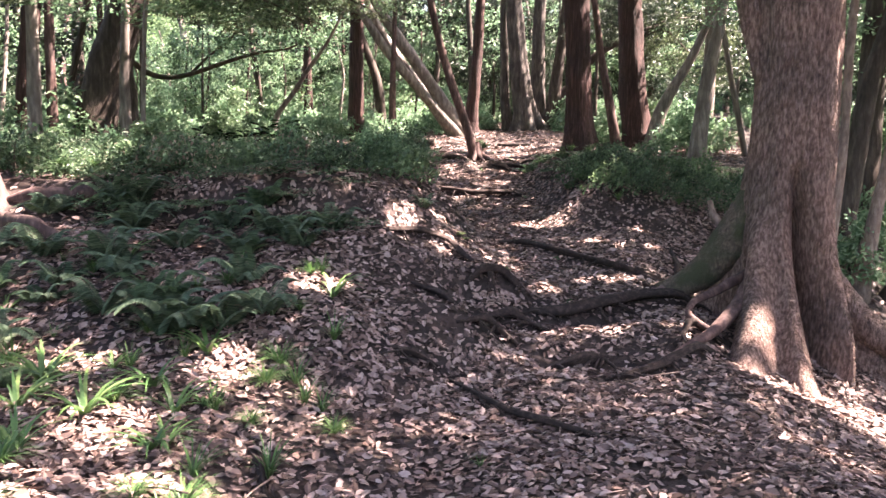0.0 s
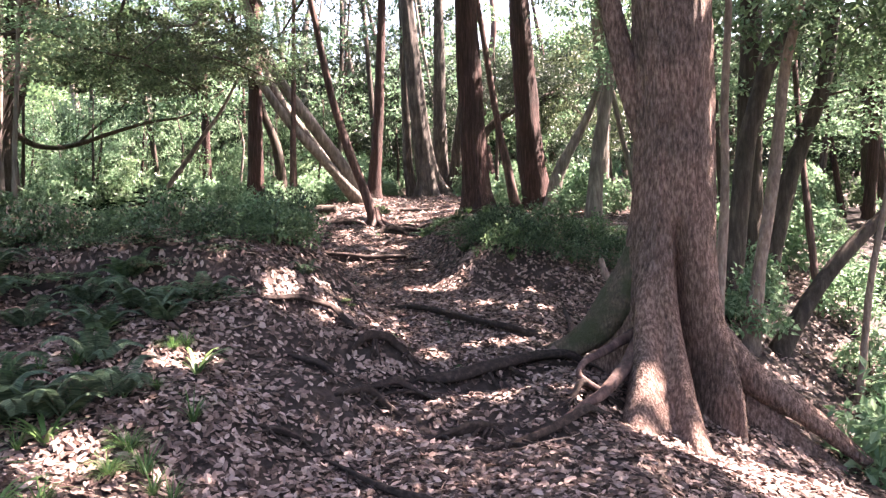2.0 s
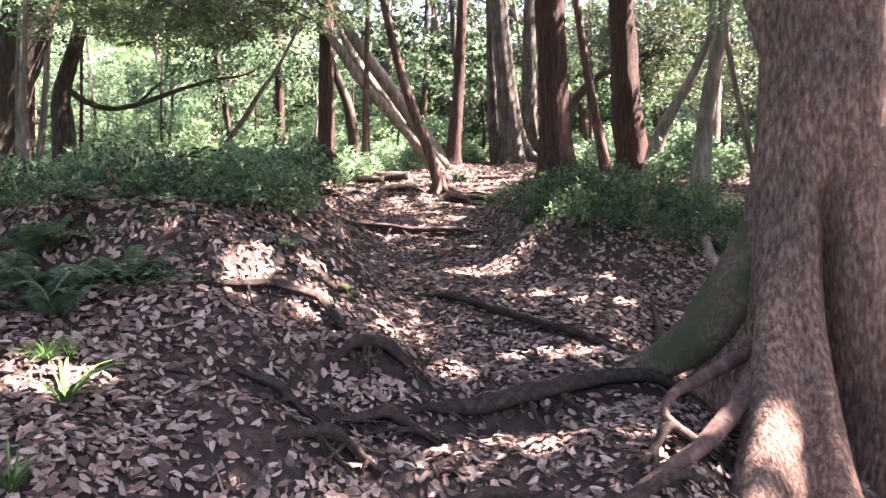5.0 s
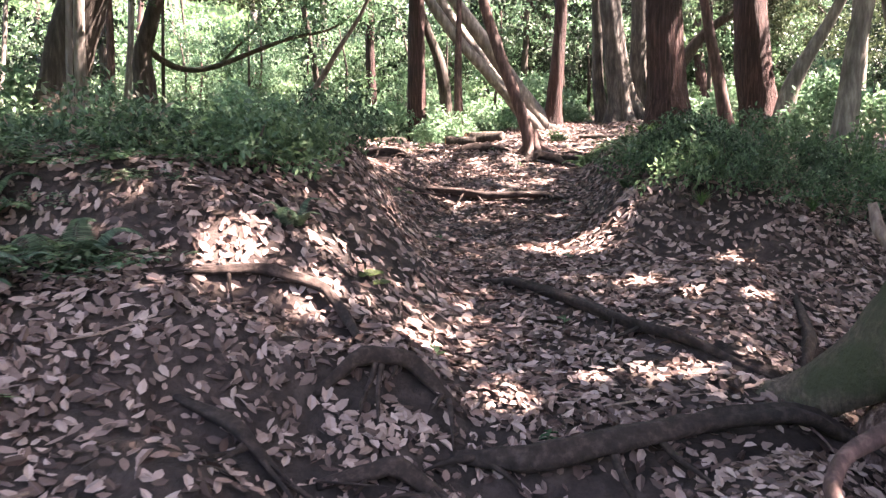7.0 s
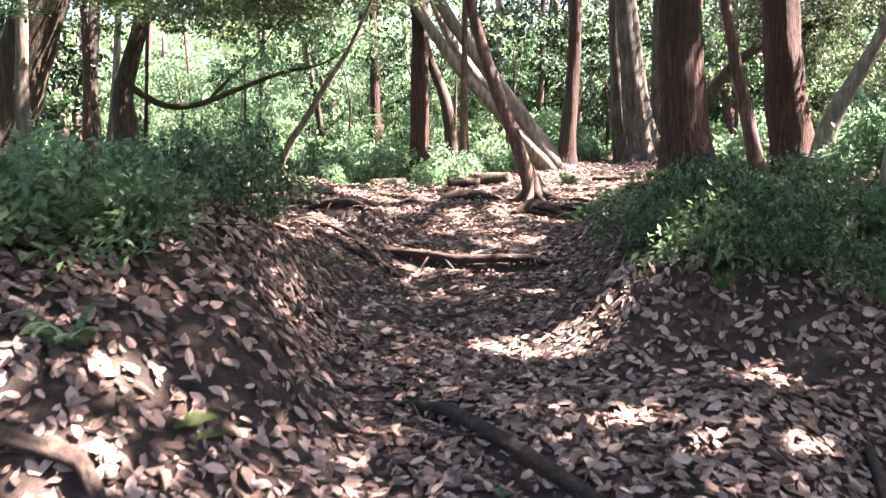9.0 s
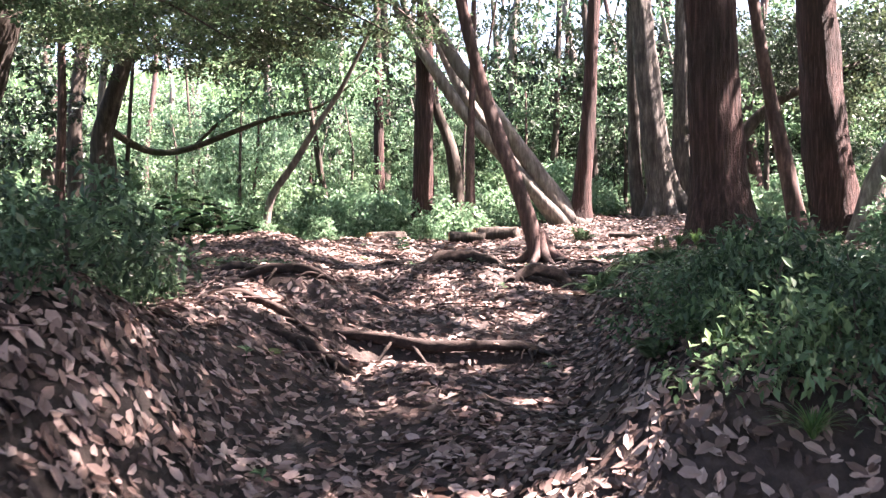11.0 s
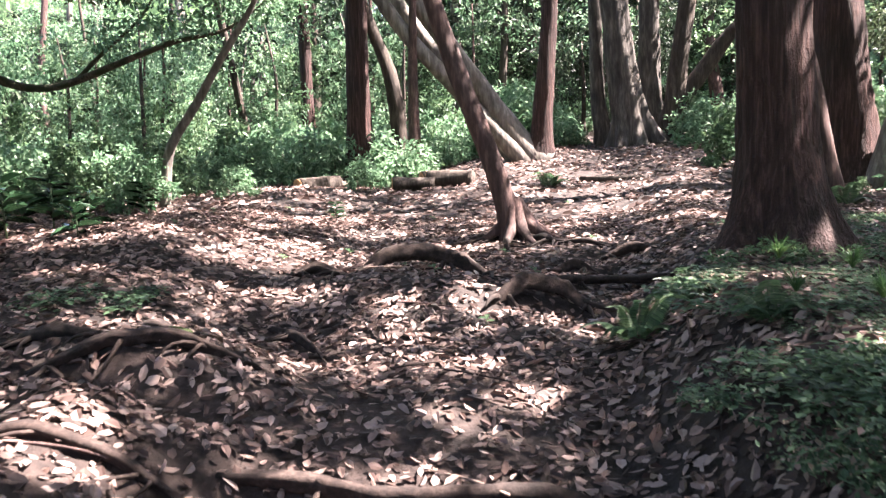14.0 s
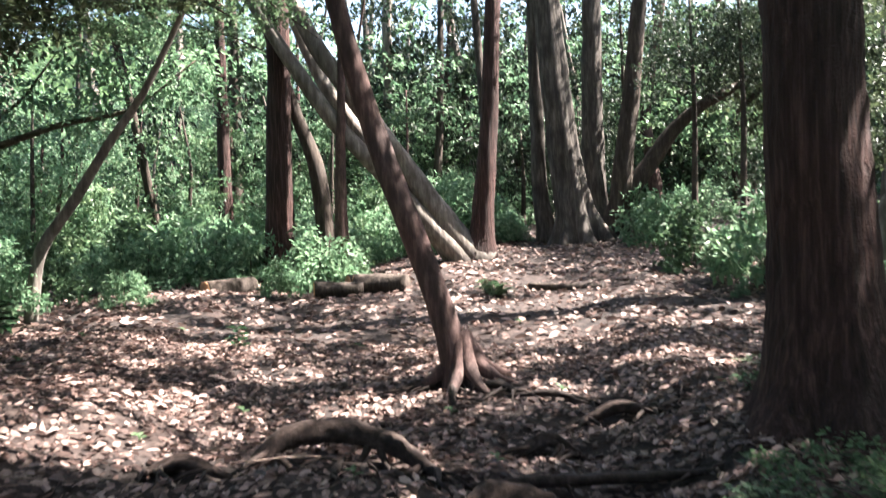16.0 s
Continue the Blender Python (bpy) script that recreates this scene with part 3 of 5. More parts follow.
tree("red_cedar", 20.5, [(5.1, 1.13), (4.97, 1.6), (4.85, 2.4), (4.78, 3.4), (4.74, 3.9)], [0.45, 0.37, 0.34, 0.32, 0.3], "thick dark red cedar with shaggy bark and a lit foot", BARK_RED, 11, 2, "dark", "red cedars", 0.1, 30, 0.07, 6, 0.35, 0.25, seed=12)
tree("slim_leaning_tree", 18, [(3.96, 1.17), (3.73, 2.25), (3.55, 3.1)], [0.125, 0.1, 0.08], "slim brown tree leaning between two cedars", BARK_THIN, 8, 1, "mid", seed=13)
tree("red_cedar", 24.8, [(-2.73, 1.15), (-2.7, 2.2), (-2.66, 3.65), (-2.63, 4.7)], [0.33, 0.25, 0.22, 0.21], "red cedar standing at the edge of the undergrowth", BARK_RED, 11, 2, "dark", "red cedars", seed=14, flute=0.05)
tree("red_cedar", 25, [(0.84, 1.65), (0.9, 2.3), (1.0, 3.31), (1.09, 4.53)], [0.28, 0.2, 0.17, 0.15], "red-brown cedar with a sunlit foot behind the leaning tree", BARK_RED, 11, 2, "dark", "red cedars", seed=15, flute=0.05)
tree("fluted_grey_tree", 27, [(2.9, 1.71), (2.78, 2.35), (2.6, 3.4), (2.44, 4.8)], [0.55, 0.38, 0.31, 0.29], "broad grey tree with a deeply fluted foot on the rise", BARK_ASH, 11, 3, "dark", "", 0.12, 40, 0.17, 7, 0.15, 0.35, seed=16)
tree("grey_tree", 28, [(3.36, 1.8), (3.3, 2.7), (3.28, 3.7), (3.3, 4.9)], [0.34, 0.27, 0.24, 0.22], "grey tree close behind the fluted one", BARK_ASH, 11, 2, "mid", "", 0.15, 20, 0.05, seed=17)
tree("grey_tree", 27.6, [(2.28, 1.8), (2.12, 2.7), (2.1, 3.7), (2.08, 4.9)], [0.22, 0.16, 0.15, 0.14], "slim grey tree beside the fluted one", BARK_ASH, 11, 1, "mid", "", 0.2, 16, 0.05, seed=18)
tree("forked_dark_tree", 27.7, [(3.72, 1.9), (3.9, 3.55), (4.08, 4.84)], [0.25, 0.2, 0.18], "dark upright stem of a forked tree on the rise", BARK_DARK, 11, 2, "mid", "stems of the forked tree", 0.25, 14, seed=19)
tree("forked_dark_tree", 27.8, [(3.6, 2.2), (3.96, 2.69), (4.45, 3.32), (4.99, 4.1), (5.52, 4.5), (6.11, 4.8), (7.3, 5.3)], [0.26, 0.24, 0.21, 0.18, 0.15, 0.12, 0.1], "dark slanting stem of a forked tree on the rise", BARK_DARK, 5.4, 2, "dark", "stems of the forked tree", 0.25, 14, seed=20)
tree("red_cedar", 28, [(-4.7, 1.3), (-4.69, 4.54), (-4.69, 5.3)], [0.18, 0.13, 0.12], "thin far cedar among the undergrowth", BARK_RED, 10, 1, "bright", "red cedars", 0.3, 12, seed=21)
tree("red_cedar", 24.5, [(-1.56, 1.28), (-1.52, 3.46), (-1.47, 4.57)], [0.14, 0.09, 0.07], "thin pink-barked cedar in the undergrowth", BARK_THIN, 10, 1, "mid", "red cedars", 0.3, 12, seed=22)
tree("crooked_dark_tree", 25, [(-1.91, 1.25), (-1.91, 2.12), (-2.03, 3.31), (-2.34, 4.06)], [0.2, 0.16, 0.15, 0.11], "crooked dark tree in the undergrowth", BARK_DARK, 8, 1, "mid", "", 0.3, 12, seed=23)
tree("bent_pale_sapling", 19.5, [(-4.2, 1.25), (-4.08, 2.02), (-3.62, 2.58), (-3.23, 3.17), (-2.79, 3.73)], [0.07, 0.065, 0.06, 0.05, 0.04], "bent pale sapling leaning over the undergrowth", BARK_GREY, 5, 0, "bright", "", 0.15, 10, seed=24)
tree("grey_tree", 16.5, [(5.23, 1.05), (5.37, 2.46), (5.52, 3.28), (5.72, 4.68)], [0.18, 0.14, 0.13, 0.09], "grey leaning tree on the slope behind the bank", BARK_GREY, 8, 1, "bright", "", 0.2, 14, seed=25)
tree("pale_slanting_tree", 20, [(5.15, 1.1), (5.4, 2.15), (5.67, 2.64), (6.13, 3.42)], [0.2, 0.16, 0.13, 0.1], "pale sunlit slanting tree behind the cedars", BARK_GREY, 7, 1, "bright", "", 0.2, 14, seed=41)
tree("winding_pale_tree", 9.3, [(4.96, -0.33), (5.1, 0.63), (5.27, 1.58), (5.36, 2.45), (5.41, 3.05), (5.63, 3.77)], [0.12, 0.075, 0.07, 0.07, 0.06, 0.05], "pale winding tree on the slope beyond the large tree", BARK_PALE, 7, 1, "mid", "", 0.12, 14, seed=26)
tree("slim_pale_tree", 9.0, [(4.42, -0.1), (4.53, 1.58), (4.51, 2.48), (4.57, 3.69)], [0.07, 0.05, 0.045, 0.04], "thin pale stem behind the large tree", BARK_PALE, 11, 1, "dark", "", 0.15, 10, seed=27)
tree("dark_tree", 11.5, [(6.04, 0.1), (6.1, 1.87), (6.14, 3.52), (6.14, 4.34)], [0.27, 0.19, 0.16, 0.15], "dark rough tree on the slope", BARK_DARK, 9, 1, "dark", "trees on the slope", 0.15, 18, 0.06, seed=28)
tree("dark_tree", 11, [(6.01, 0.0), (6.48, 1.84), (6.98, 3.03), (7.15, 4.22)], [0.16, 0.12, 0.1, 0.08], "dark leaning tree on the slope", BARK_DARK, 8, 1, "mid", "trees on the slope", 0.15, 14, seed=29)
tree("dark_tree", 10.5, [(5.3, -0.3), (5.55, 2.2), (5.9, 3.4), (6.5, 3.95)], [0.14, 0.12, 0.11, 0.08], "dark tree with a bough reaching over the slope", BARK_DARK, 5, 1, "mid", "trees on the slope", 0.15, 14, seed=30)
tree("low_slanting_tree", 9.5, [(5.4, -0.45), (5.91, 0.24), (6.36, 0.79), (6.84, 1.2), (8.2, 2.6)], [0.12, 0.1, 0.09, 0.07, 0.05], "dark stem slanting low over the slope", BARK_DARK, 4, 0, "mid", "trees on the slope", 0.15, 12, seed=31)
tree("thin_sapling", 9, [(6.18, -1.0), (6.31, 0.42), (6.49, 1.28)], [0.05, 0.04, 0.035], "thin sapling down the slope", BARK_PALE, 5, 1, "bright", "", 0.2, 8, seed=32)
tree("dark_leaning_tree", 15.6, [(-6.86, 1.15), (-6.83, 1.55), (-6.64, 2.31), (-6.45, 2.89), (-5.97, 4.11), (-5.7, 5.0)], [0.5, 0.4, 0.37, 0.36, 0.34, 0.3], "stout dark tree leaning beside the undergrowth", BARK_DARK, 9, 2, "dark", "", 0.12, 22, 0.06, seed=33)
tree("rooted_brown_tree", 7.4, [(-4.45, 1.0), (-4.42, 1.4), (-4.4, 2.0), (-4.3, 2.77)], [0.3, 0.2, 0.16, 0.14], "brown tree with a wide root foot on the bank", BARK_THIN, 8, 2, "dark", "", 0.08, 24, 0.08, 4, 0.6, 0.25, seed=34)
tree("slim_grey_tree", 13, [(-6.67, 1.1), (-6.58, 2.53), (-6.55, 3.67)], [0.13, 0.1, 0.09], "slim grey stem in a stand of thin trees", BARK_GREY, 8, 1, "mid", "thin stand", 0.2, 12, seed=35)
tree("slim_grey_tree", 14.5, [(-7.08, 1.15), (-7.04, 2.65), (-7.0, 3.92)], [0.11, 0.085, 0.08], "slim brown stem in a stand of thin trees", BARK_THIN, 8, 1, "mid", "thin stand", 0.2, 12, seed=36)
tree("slim_grey_tree", 13.2, [(-4.98, 1.1), (-4.9, 2.53), (-4.8, 3.67)], [0.045, 0.04, 0.035], "very thin upright stem on the bank", BARK_GREY, 7, 1, "bright", "thin stand", 0.2, 8, seed=37)
tree("slim_grey_tree", 15, [(-5.96, 1.2), (-5.92, 2.69), (-5.82, 4.01)], [0.12, 0.085, 0.07], "slim pale stem beside the stout dark tree", BARK_GREY, 8, 1, "mid", "thin stand", 0.2, 12, seed=38)
tree("crooked_brown_tree", 21, [(-8.2, 1.2), (-8.25, 2.6), (-8.3, 3.4), (-7.85, 4.5)], [0.34, 0.26, 0.2, 0.16], "crooked brown tree with a long low bough", BARK_DARK, 8, 2, "mid", "", 0.15, 18, 0.05, seed=39)
bough = thing("low_bough", (-7.7, 22.0, 3.1), "long thin mossy bough reaching over the undergrowth", "branch")
part("stem", mesh_of("stem", *tube([(-0.5, -0.9, 0.45), (-0.3, -0.3, 0.14), (0, 0, 0.02), (0.5, 0, 0.04), (1.05, 0, 0.18), (1.6, 0.1, 0.4), (2.15, 0.1, 0.56), (2.64, 0, 0.68), (3.5, 0, 0.78), (4.0, -0.1, 1.0), (4.6, 0, 1.5)], [0.085, 0.075, 0.07, 0.066, 0.06, 0.055, 0.05, 0.04, 0.03, 0.02, 0.01], 0.12, 10, seed=4), BARK_MOSS), bough)
part("twig", mesh_of("twig", *tube([(0.8, 0, 0.1), (1.2, 0.2, 0.55), (1.9, 0.3, 1.1), (2.4, 0.4, 1.8)], [0.04, 0.035, 0.025, 0.01], 0.12, 8, seed=5), BARK_MOSS), bough)
rngb = np.random.default_rng(44)
part("foliage", mesh_of("foliage", *clumps(rngb, [(1.6 + 3.2 * k / 19, rngb.uniform(-0.5, 0.5), 0.6 + 0.25 * k / 10 + rngb.uniform(-0.1, 0.9)) for k in range(20)], np.full(20, 0.45), 70, 0.12), LEAF_BRIGHT, False), bough)

# the forest round about, thin stems and crowns
rf = random.Random(77)
STEMS = [mesh_of("trunk", *tube([(0, 0, -0.3), (rf.uniform(-0.2, 0.2), 0, 3), (rf.uniform(-0.7, 0.7), rf.uniform(-0.4, 0.4), 7), (rf.uniform(-1, 1), 0, 11)], [0.2, 0.15, 0.12, 0.05], 0.4, 12, 0.05, 5, 0.04, 0.4, 0.3, seed=50 + i), m) for i, m in enumerate((BARK_GREY, BARK_DARK, BARK_RED, BARK_THIN, BARK_DARK, BARK_GREY))]


def forest_tree(x, y, s, crown, k, low=False, far_away=False):
    t = thing("forest_tree", (x, y, gz(x, y)), ("tall slim tree in the woods round the clearing", "slender tree of the surrounding woods")[k % 2], "tree", "woods round the clearing")
    o = part("trunk", STEMS[k % 6], t)
    o.scale, o.rotation_euler = (s, s, 1), (rf.uniform(-0.06, 0.06), rf.uniform(-0.08, 0.08), rf.uniform(0, 6.28))
    for j in (range(2) if far_away else range(3 if low else 2)):
        c = part("crown", crown_for(crown, k + j), t)
        q = rf.uniform(0.9, 1.35)
        c.location = (rf.uniform(-1.6, 1.6), rf.uniform(-1.6, 1.6), ((rf.uniform(2.2, 4.5), rf.uniform(4.5, 7.5)) if far_away else (rf.uniform(3.2, 6), rf.uniform(6.5, 10.5), rf.uniform(5, 9)))[j if low or far_away else 1 + j])
        c.scale, c.rotation_euler = (q, q, q), (rf.uniform(-0.3, 0.3), rf.uniform(-0.3, 0.3), rf.uniform(0, 6.28))
    return t


k = 0
for _ in range(1500):
    x, y = rf.uniform(-30, 34), rf.uniform(-10, 52)
    inside = (-7.3 < x < 6.5 and -4 < y < 28.5) or (x < 10.5 and 7.5 < y < 13.5 and x > 0)
    if inside or (2 < x < 9.5 and 28 < y < 35) or (abs(x) < 9 and y < 7) or k >= 105:
        continue
    near = math.hypot(x - 1, y - 12)
    if near > 16 and rf.random() > 0.6 or (y < 4 and rf.random() > 0.3):
        continue
    far = "far_" if near > 14 else ""
    forest_tree(x, y, rf.uniform(0.45, 1.2), far + ("dark", "mid", "bright", "dark")[int(rf.uniform(0, 4))], k, rf.random() < 0.5, near > 13)
    k += 1

for k, (x, y) in enumerate([(rf.uniform(-13, 5), rf.uniform(27.5, 37)) for _ in range(9)] + [(rf.uniform(-12, -7.3), rf.uniform(10, 24)) for _ in range(9)] + [(rf.uniform(6, 12), rf.uniform(9, 24)) for _ in range(8)]):
    t = thing("slender_tree", (x, y, gz(x, y)), ("thin bare stem standing in the undergrowth", "slender pale trunk among the shrubs")[k % 2], "tree", "thin trunks in the undergrowth")
    o = part("trunk", STEMS[k % 6], t)
    s = rf.uniform(0.25, 0.6)
    o.scale, o.rotation_euler = (s, s, 0.9), (rf.uniform(-0.16, 0.16), rf.uniform(-0.3, 0.3), rf.uniform(0, 6.28))

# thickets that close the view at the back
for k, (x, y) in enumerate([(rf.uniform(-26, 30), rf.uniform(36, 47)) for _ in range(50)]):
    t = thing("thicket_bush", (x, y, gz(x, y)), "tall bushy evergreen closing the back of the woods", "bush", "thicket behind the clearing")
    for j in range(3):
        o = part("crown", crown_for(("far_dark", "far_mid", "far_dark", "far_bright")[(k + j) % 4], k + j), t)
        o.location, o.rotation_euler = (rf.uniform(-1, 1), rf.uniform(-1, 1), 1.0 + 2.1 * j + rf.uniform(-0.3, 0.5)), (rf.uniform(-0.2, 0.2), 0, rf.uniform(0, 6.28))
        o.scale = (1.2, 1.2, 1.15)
    part("trunk", STEMS[k % 6], t).scale = (0.5, 0.5, 0.55)

# boughs added over the path, mostly out of view, to shade and dapple it
rc = random.Random(77)
STEM_BOUGH = mesh_of("stem", *tube([(-2.2, 0, -0.6), (-1, 0.1, -0.2), (0.2, 0, 0), (1.5, 0.4, 0.2)], [0.07, 0.06, 0.04, 0.02], 0.2, 8), BARK_DARK)
i = 0
for gx in range(9):
    for gy in range(14):
        x, y = -5.5 + 2.1 * gx + rc.uniform(-0.6, 0.6), -1 + 2.1 * gy + rc.uniform(-0.6, 0.6)
        i += 1
        if gx < 3 and rc.random() < 0.5 or (y > 19.5 and (x < 5 or rc.random() < 0.5)) or rc.random() < (0.4 if 12.5 < y < 19.5 and 4 < x < 7.6 else 0.1):
            continue
        t = thing("shade_bough", (x, y, rc.uniform(8.2, 10.5)), "high leafy bough added overhead to shade the path", "branch", "boughs overhead")
        c = part("foliage", crown_for(("dark", "mid", "dark")[i % 3], i), t)
        c.rotation_euler = (rc.uniform(-0.3, 0.3), rc.uniform(-0.3, 0.3), rc.uniform(0, 6.28))
        part("stem", STEM_BOUGH, t)
# extra unseen boughs, set up-sun of ground that should be darker
for x, y in ((8.4, 5.2), (7.1, 4.0), (9.4, 4.4), (6.6, 2.6), (8.1, 2.8), (5.4, 4.2), (7.5, 11.1), (7.1, 12.0)):
    t = thing("shade_bough", (x, y, 8.8), "high leafy bough added overhead to shade the path", "branch", "boughs overhead")
    part("foliage", crown_for("dark", int(x)), t).rotation_euler = (0, 0.1, x)
    part("stem", STEM_BOUGH, t)
STEM_THIN = mesh_of("stem", *tube([(-1.5, 0, 0.5), (-0.8, 0.1, 0.2), (0, 0, 0.1), (0.7, 0.2, -0.1), (1.3, 0.1, -0.4)], [0.03, 0.024, 0.018, 0.012, 0.006], 0.15, 8), BARK_DARK)
for k, (x, y, z, s) in enumerate([(-2.3, 17.0, 4.4, 0.75), (-3.9, 15.5, 4.3, 0.8), (-5.3, 13, 4.0, 0.8), (-4.6, 18.5, 4.7, 0.9), (6.6, 9.2, 3.6, 0.8), (6.2, 14, 3.9, 0.8), (-6.3, 10.5, 3.7, 0.8), (-1.9, 19.5, 5.0, 0.6), (7.2, 11.5, 2.8, 0.8), (-2.6, 13.6, 4.3, 0.6), (-3.4, 14.2, 3.9, 0.55), (-1.2, 18.2, 5.2, 0.6), (-3.0, 18.0, 4.9, 0.7), (-3.6, 21.2, 5.2, 0.6), (-4.6, 21.5, 5.5, 0.8), (-5.8, 21, 5.3, 0.8), (-6.9, 21.5, 5.6, 0.9), (-4.2, 20.5, 6.6, 0.8), (-5.6, 22, 6.9, 0.9), (-2.9, 22, 6.4, 0.6), (-3.3, 24.4, 5.4, 0.3), (-3.0, 24.0, 5.7, 0.28), (-4.2, 24, 5.7, 0.4), (-3.3, 17.4, 4.6, 0.5), (-5.2, 17.4, 4.8, 0.85), (-6.4, 18.8, 5.2, 0.9), (-7.4, 20.2, 5.0, 0.8)]):
    t = thing("hanging_bough", (x, y, z), "drooping leafy bough above the undergrowth", "branch", "hanging boughs")
    # boughs 13 to 23 take brighter leaves in place of sunlight
    c = part("foliage", crown_for(("dark", "mid", "bright")[k % 3] if k < 13 else "dark" if k > 23 else ("bright", "mid")[k % 2], k), t)
    c.scale, c.rotation_euler = (s, s, s * 0.7), (0, 0, k)
    part("stem", STEM_THIN, t).rotation_euler = (0, 0.1, k * 1.9)


# ---- undergrowth ----
def shrub_mesh(name, seed, mat, r, h, n, per, leaf, width=0.5, flat=0.6):
    rng = np.random.default_rng(seed)
    a, q = rng.uniform(0, 6.28, n), rng.uniform(0, 1, n) ** 0.5 * r
    z = rng.uniform(0.2, 1, n) * h * np.sqrt(np.clip(1.05 - (q / r) ** 2, 0, 1))
    return mesh_of(name, *clumps(rng, np.stack([q * np.cos(a), q * np.sin(a), z], 1), np.full(n, r * 0.28), per, leaf, flat, width, True), mat, False)


def stem_mesh(h, r):
    return mesh_of("stem", *tube([(0, 0, -0.05), (0.04, 0.02, h * 0.4), (-0.03, 0.05, h * 0.85)], [r, r * 0.8, r * 0.3], 0.1, 6), BARK_DARK)


BANK = [shrub_mesh("foliage", 200 + i, m, 0.42, 0.36, 46, 32, 0.046, 0.5) for i, m in enumerate((LEAF_BANK, LEAF_MID, LEAF_BANK))]
CREEP = [shrub_mesh("foliage", 210 + i, m, 0.42, 0.34, 34, 20, 0.062, 0.52, 0.4) for i, m in enumerate((LEAF_BANK, LEAF_MID, LEAF_BANK, LEAF_BANK))]
BANK_STEM = stem_mesh(0.3, 0.012)
# mostly the lightened leaf colour, standing in for sun on the shrubs
TALL = [shrub_mesh("foliage", 220 + i, m, 0.8, 1.5, 50, 28, 0.165, 0.5) for i, m in enumerate((LEAF_BRIGHT, LEAF_MID, LEAF_BRIGHT, LEAF_BRIGHT))]
TALL_STEM = stem_mesh(1.4, 0.02)


def plant(name, meshes, stems, x, y, s, label, group, k, sz=1.0):
    t = thing(name, (x, y, gz(x, y) - 0.02), label, "shrub", group)
    t.rotation_euler, t.scale = (0, 0, rf.uniform(0, 6.28)), (s, s, s * sz)
    part("foliage", meshes[k % len(meshes)], t), part("stem", stems, t)
    return t


def scatter(n, x0, x1, y0, y1, ok, gap, seed):
    r, out = random.Random(seed), []
    for _ in range(n * 12):
        x, y = r.uniform(x0, x1), r.uniform(y0, y1)
        if ok(x, y) and all((x - a) ** 2 + (y - b) ** 2 > gap * gap for a, b in out):
            out.append((x, y))
            if len(out) >= n:
                break
    return out


for k, (x, y) in enumerate(scatter(80, 1.85, 4.9, 9.9, 13.9, lambda x, y: x > 1.9 - 0.12 * (y - 10) and x - 1.9 < 3 - 0.1 * y + 1.2 and math.hypot(x - 2.56, y - 14.85) > 0.75, 0.28, 1)):
    low = 0.35 if y > 12 else 0.6 if y > 11.2 else 1.0
    plant("low_bank_shrub", BANK, BANK_STEM, x, y, rf.uniform(0.7, 1.2) * (0.5 + 0.5 * low), "low small-leaved shrub covering the bank by the path", "shrubs on the bank", k, rf.uniform(0.8, 1.35) * low)
for k, (x, y) in enumerate(scatter(85, 1.75, 5.6, 11.6, 16.6, lambda x, y: x > 1.7 + 0.35 * max(0, y - 13.2) and math.hypot(x - 2.56, y - 14.85) > 0.42, 0.26, 61) + scatter(16, -3.6, -1.35, 11.2, 13.4, lambda x, y: True, 0.3, 62) + scatter(20, -3.4, -0.7, 7.3, 8.2, lambda x, y: True, 0.24, 63)):
    s = 0.62 + 0.3 * math.sin(k * 2.4) ** 2
    plant("low_bank_shrub", CREEP, BANK_STEM, x, y, s, "short creeping shrub mixed with dead leaves on the bank", "creeping cover on the bank", k, 0.4 + 0.16 * math.cos(k * 1.7))
for k, (x, y) in enumerate(scatter(115, -6.5, 0.1, 7.45, 11.6, lambda x, y: x < -0.3 - 0.28 * max(0, y - 9.5) * 2 and y > 8.1, 0.31, 2)):
    plant("low_bank_shrub", BANK, BANK_STEM, x, y, rf.uniform(0.6, 1.3), "low dark green shrub crowding the top of the bank", "shrubs on the far bank", k, rf.uniform(0.8, 1.3))
for k, (x, y) in enumerate(scatter(16, -6.0, -0.5, 8.4, 11, lambda x, y: x < -0.5 - 0.56 * max(0, y - 9.5) - (1.1 if y > 8.8 else 0), 0.7, 51)):
    plant("feathery_shrub", TALL, TALL_STEM, x, y, rf.uniform(0.26, 0.4), "feathery green shrub rising over the bank", "taller shrubs on the bank", k)
for k, (x, y) in enumerate(scatter(110, -16, 2.0, 20, 33, lambda x, y: (y > 23.3 if x < -1.2 else y > 27.5) or x < -6.5, 0.75, 3)):
    plant("leafy_shrub", TALL, TALL_STEM, x, y, rf.uniform(0.5, 1.1), "sunlit fresh green shrub in the undergrowth", "undergrowth", k)
for k, (x, y) in enumerate(scatter(60, 3.6, 16, 12.5, 34, lambda x, y: x > 5.2 or y > 21, 0.9, 4)):
    plant("leafy_shrub", TALL, TALL_STEM, x, y, rf.uniform(0.4, 0.9), "green shrub beside the rise", "undergrowth on the slope", k)
for k, (x, y) in enumerate(scatter(40, 5.0, 13, 3.5, 12.5, lambda x, y: True, 0.8, 6)):
    plant("leafy_shrub", TALL, TALL_STEM, x, y, rf.uniform(0.5, 1.1), "green shrub down the slope", "undergrowth on the slope", k)
for k, (x, y) in enumerate(scatter(30, -15, -5, 8, 20, lambda x, y: x < -7 or y > 17.5, 0.9, 7)):
    plant("leafy_shrub", TALL, TALL_STEM, x, y, rf.uniform(0.5, 1.0), "green shrub among thin trees", "undergrowth among the stand", k)


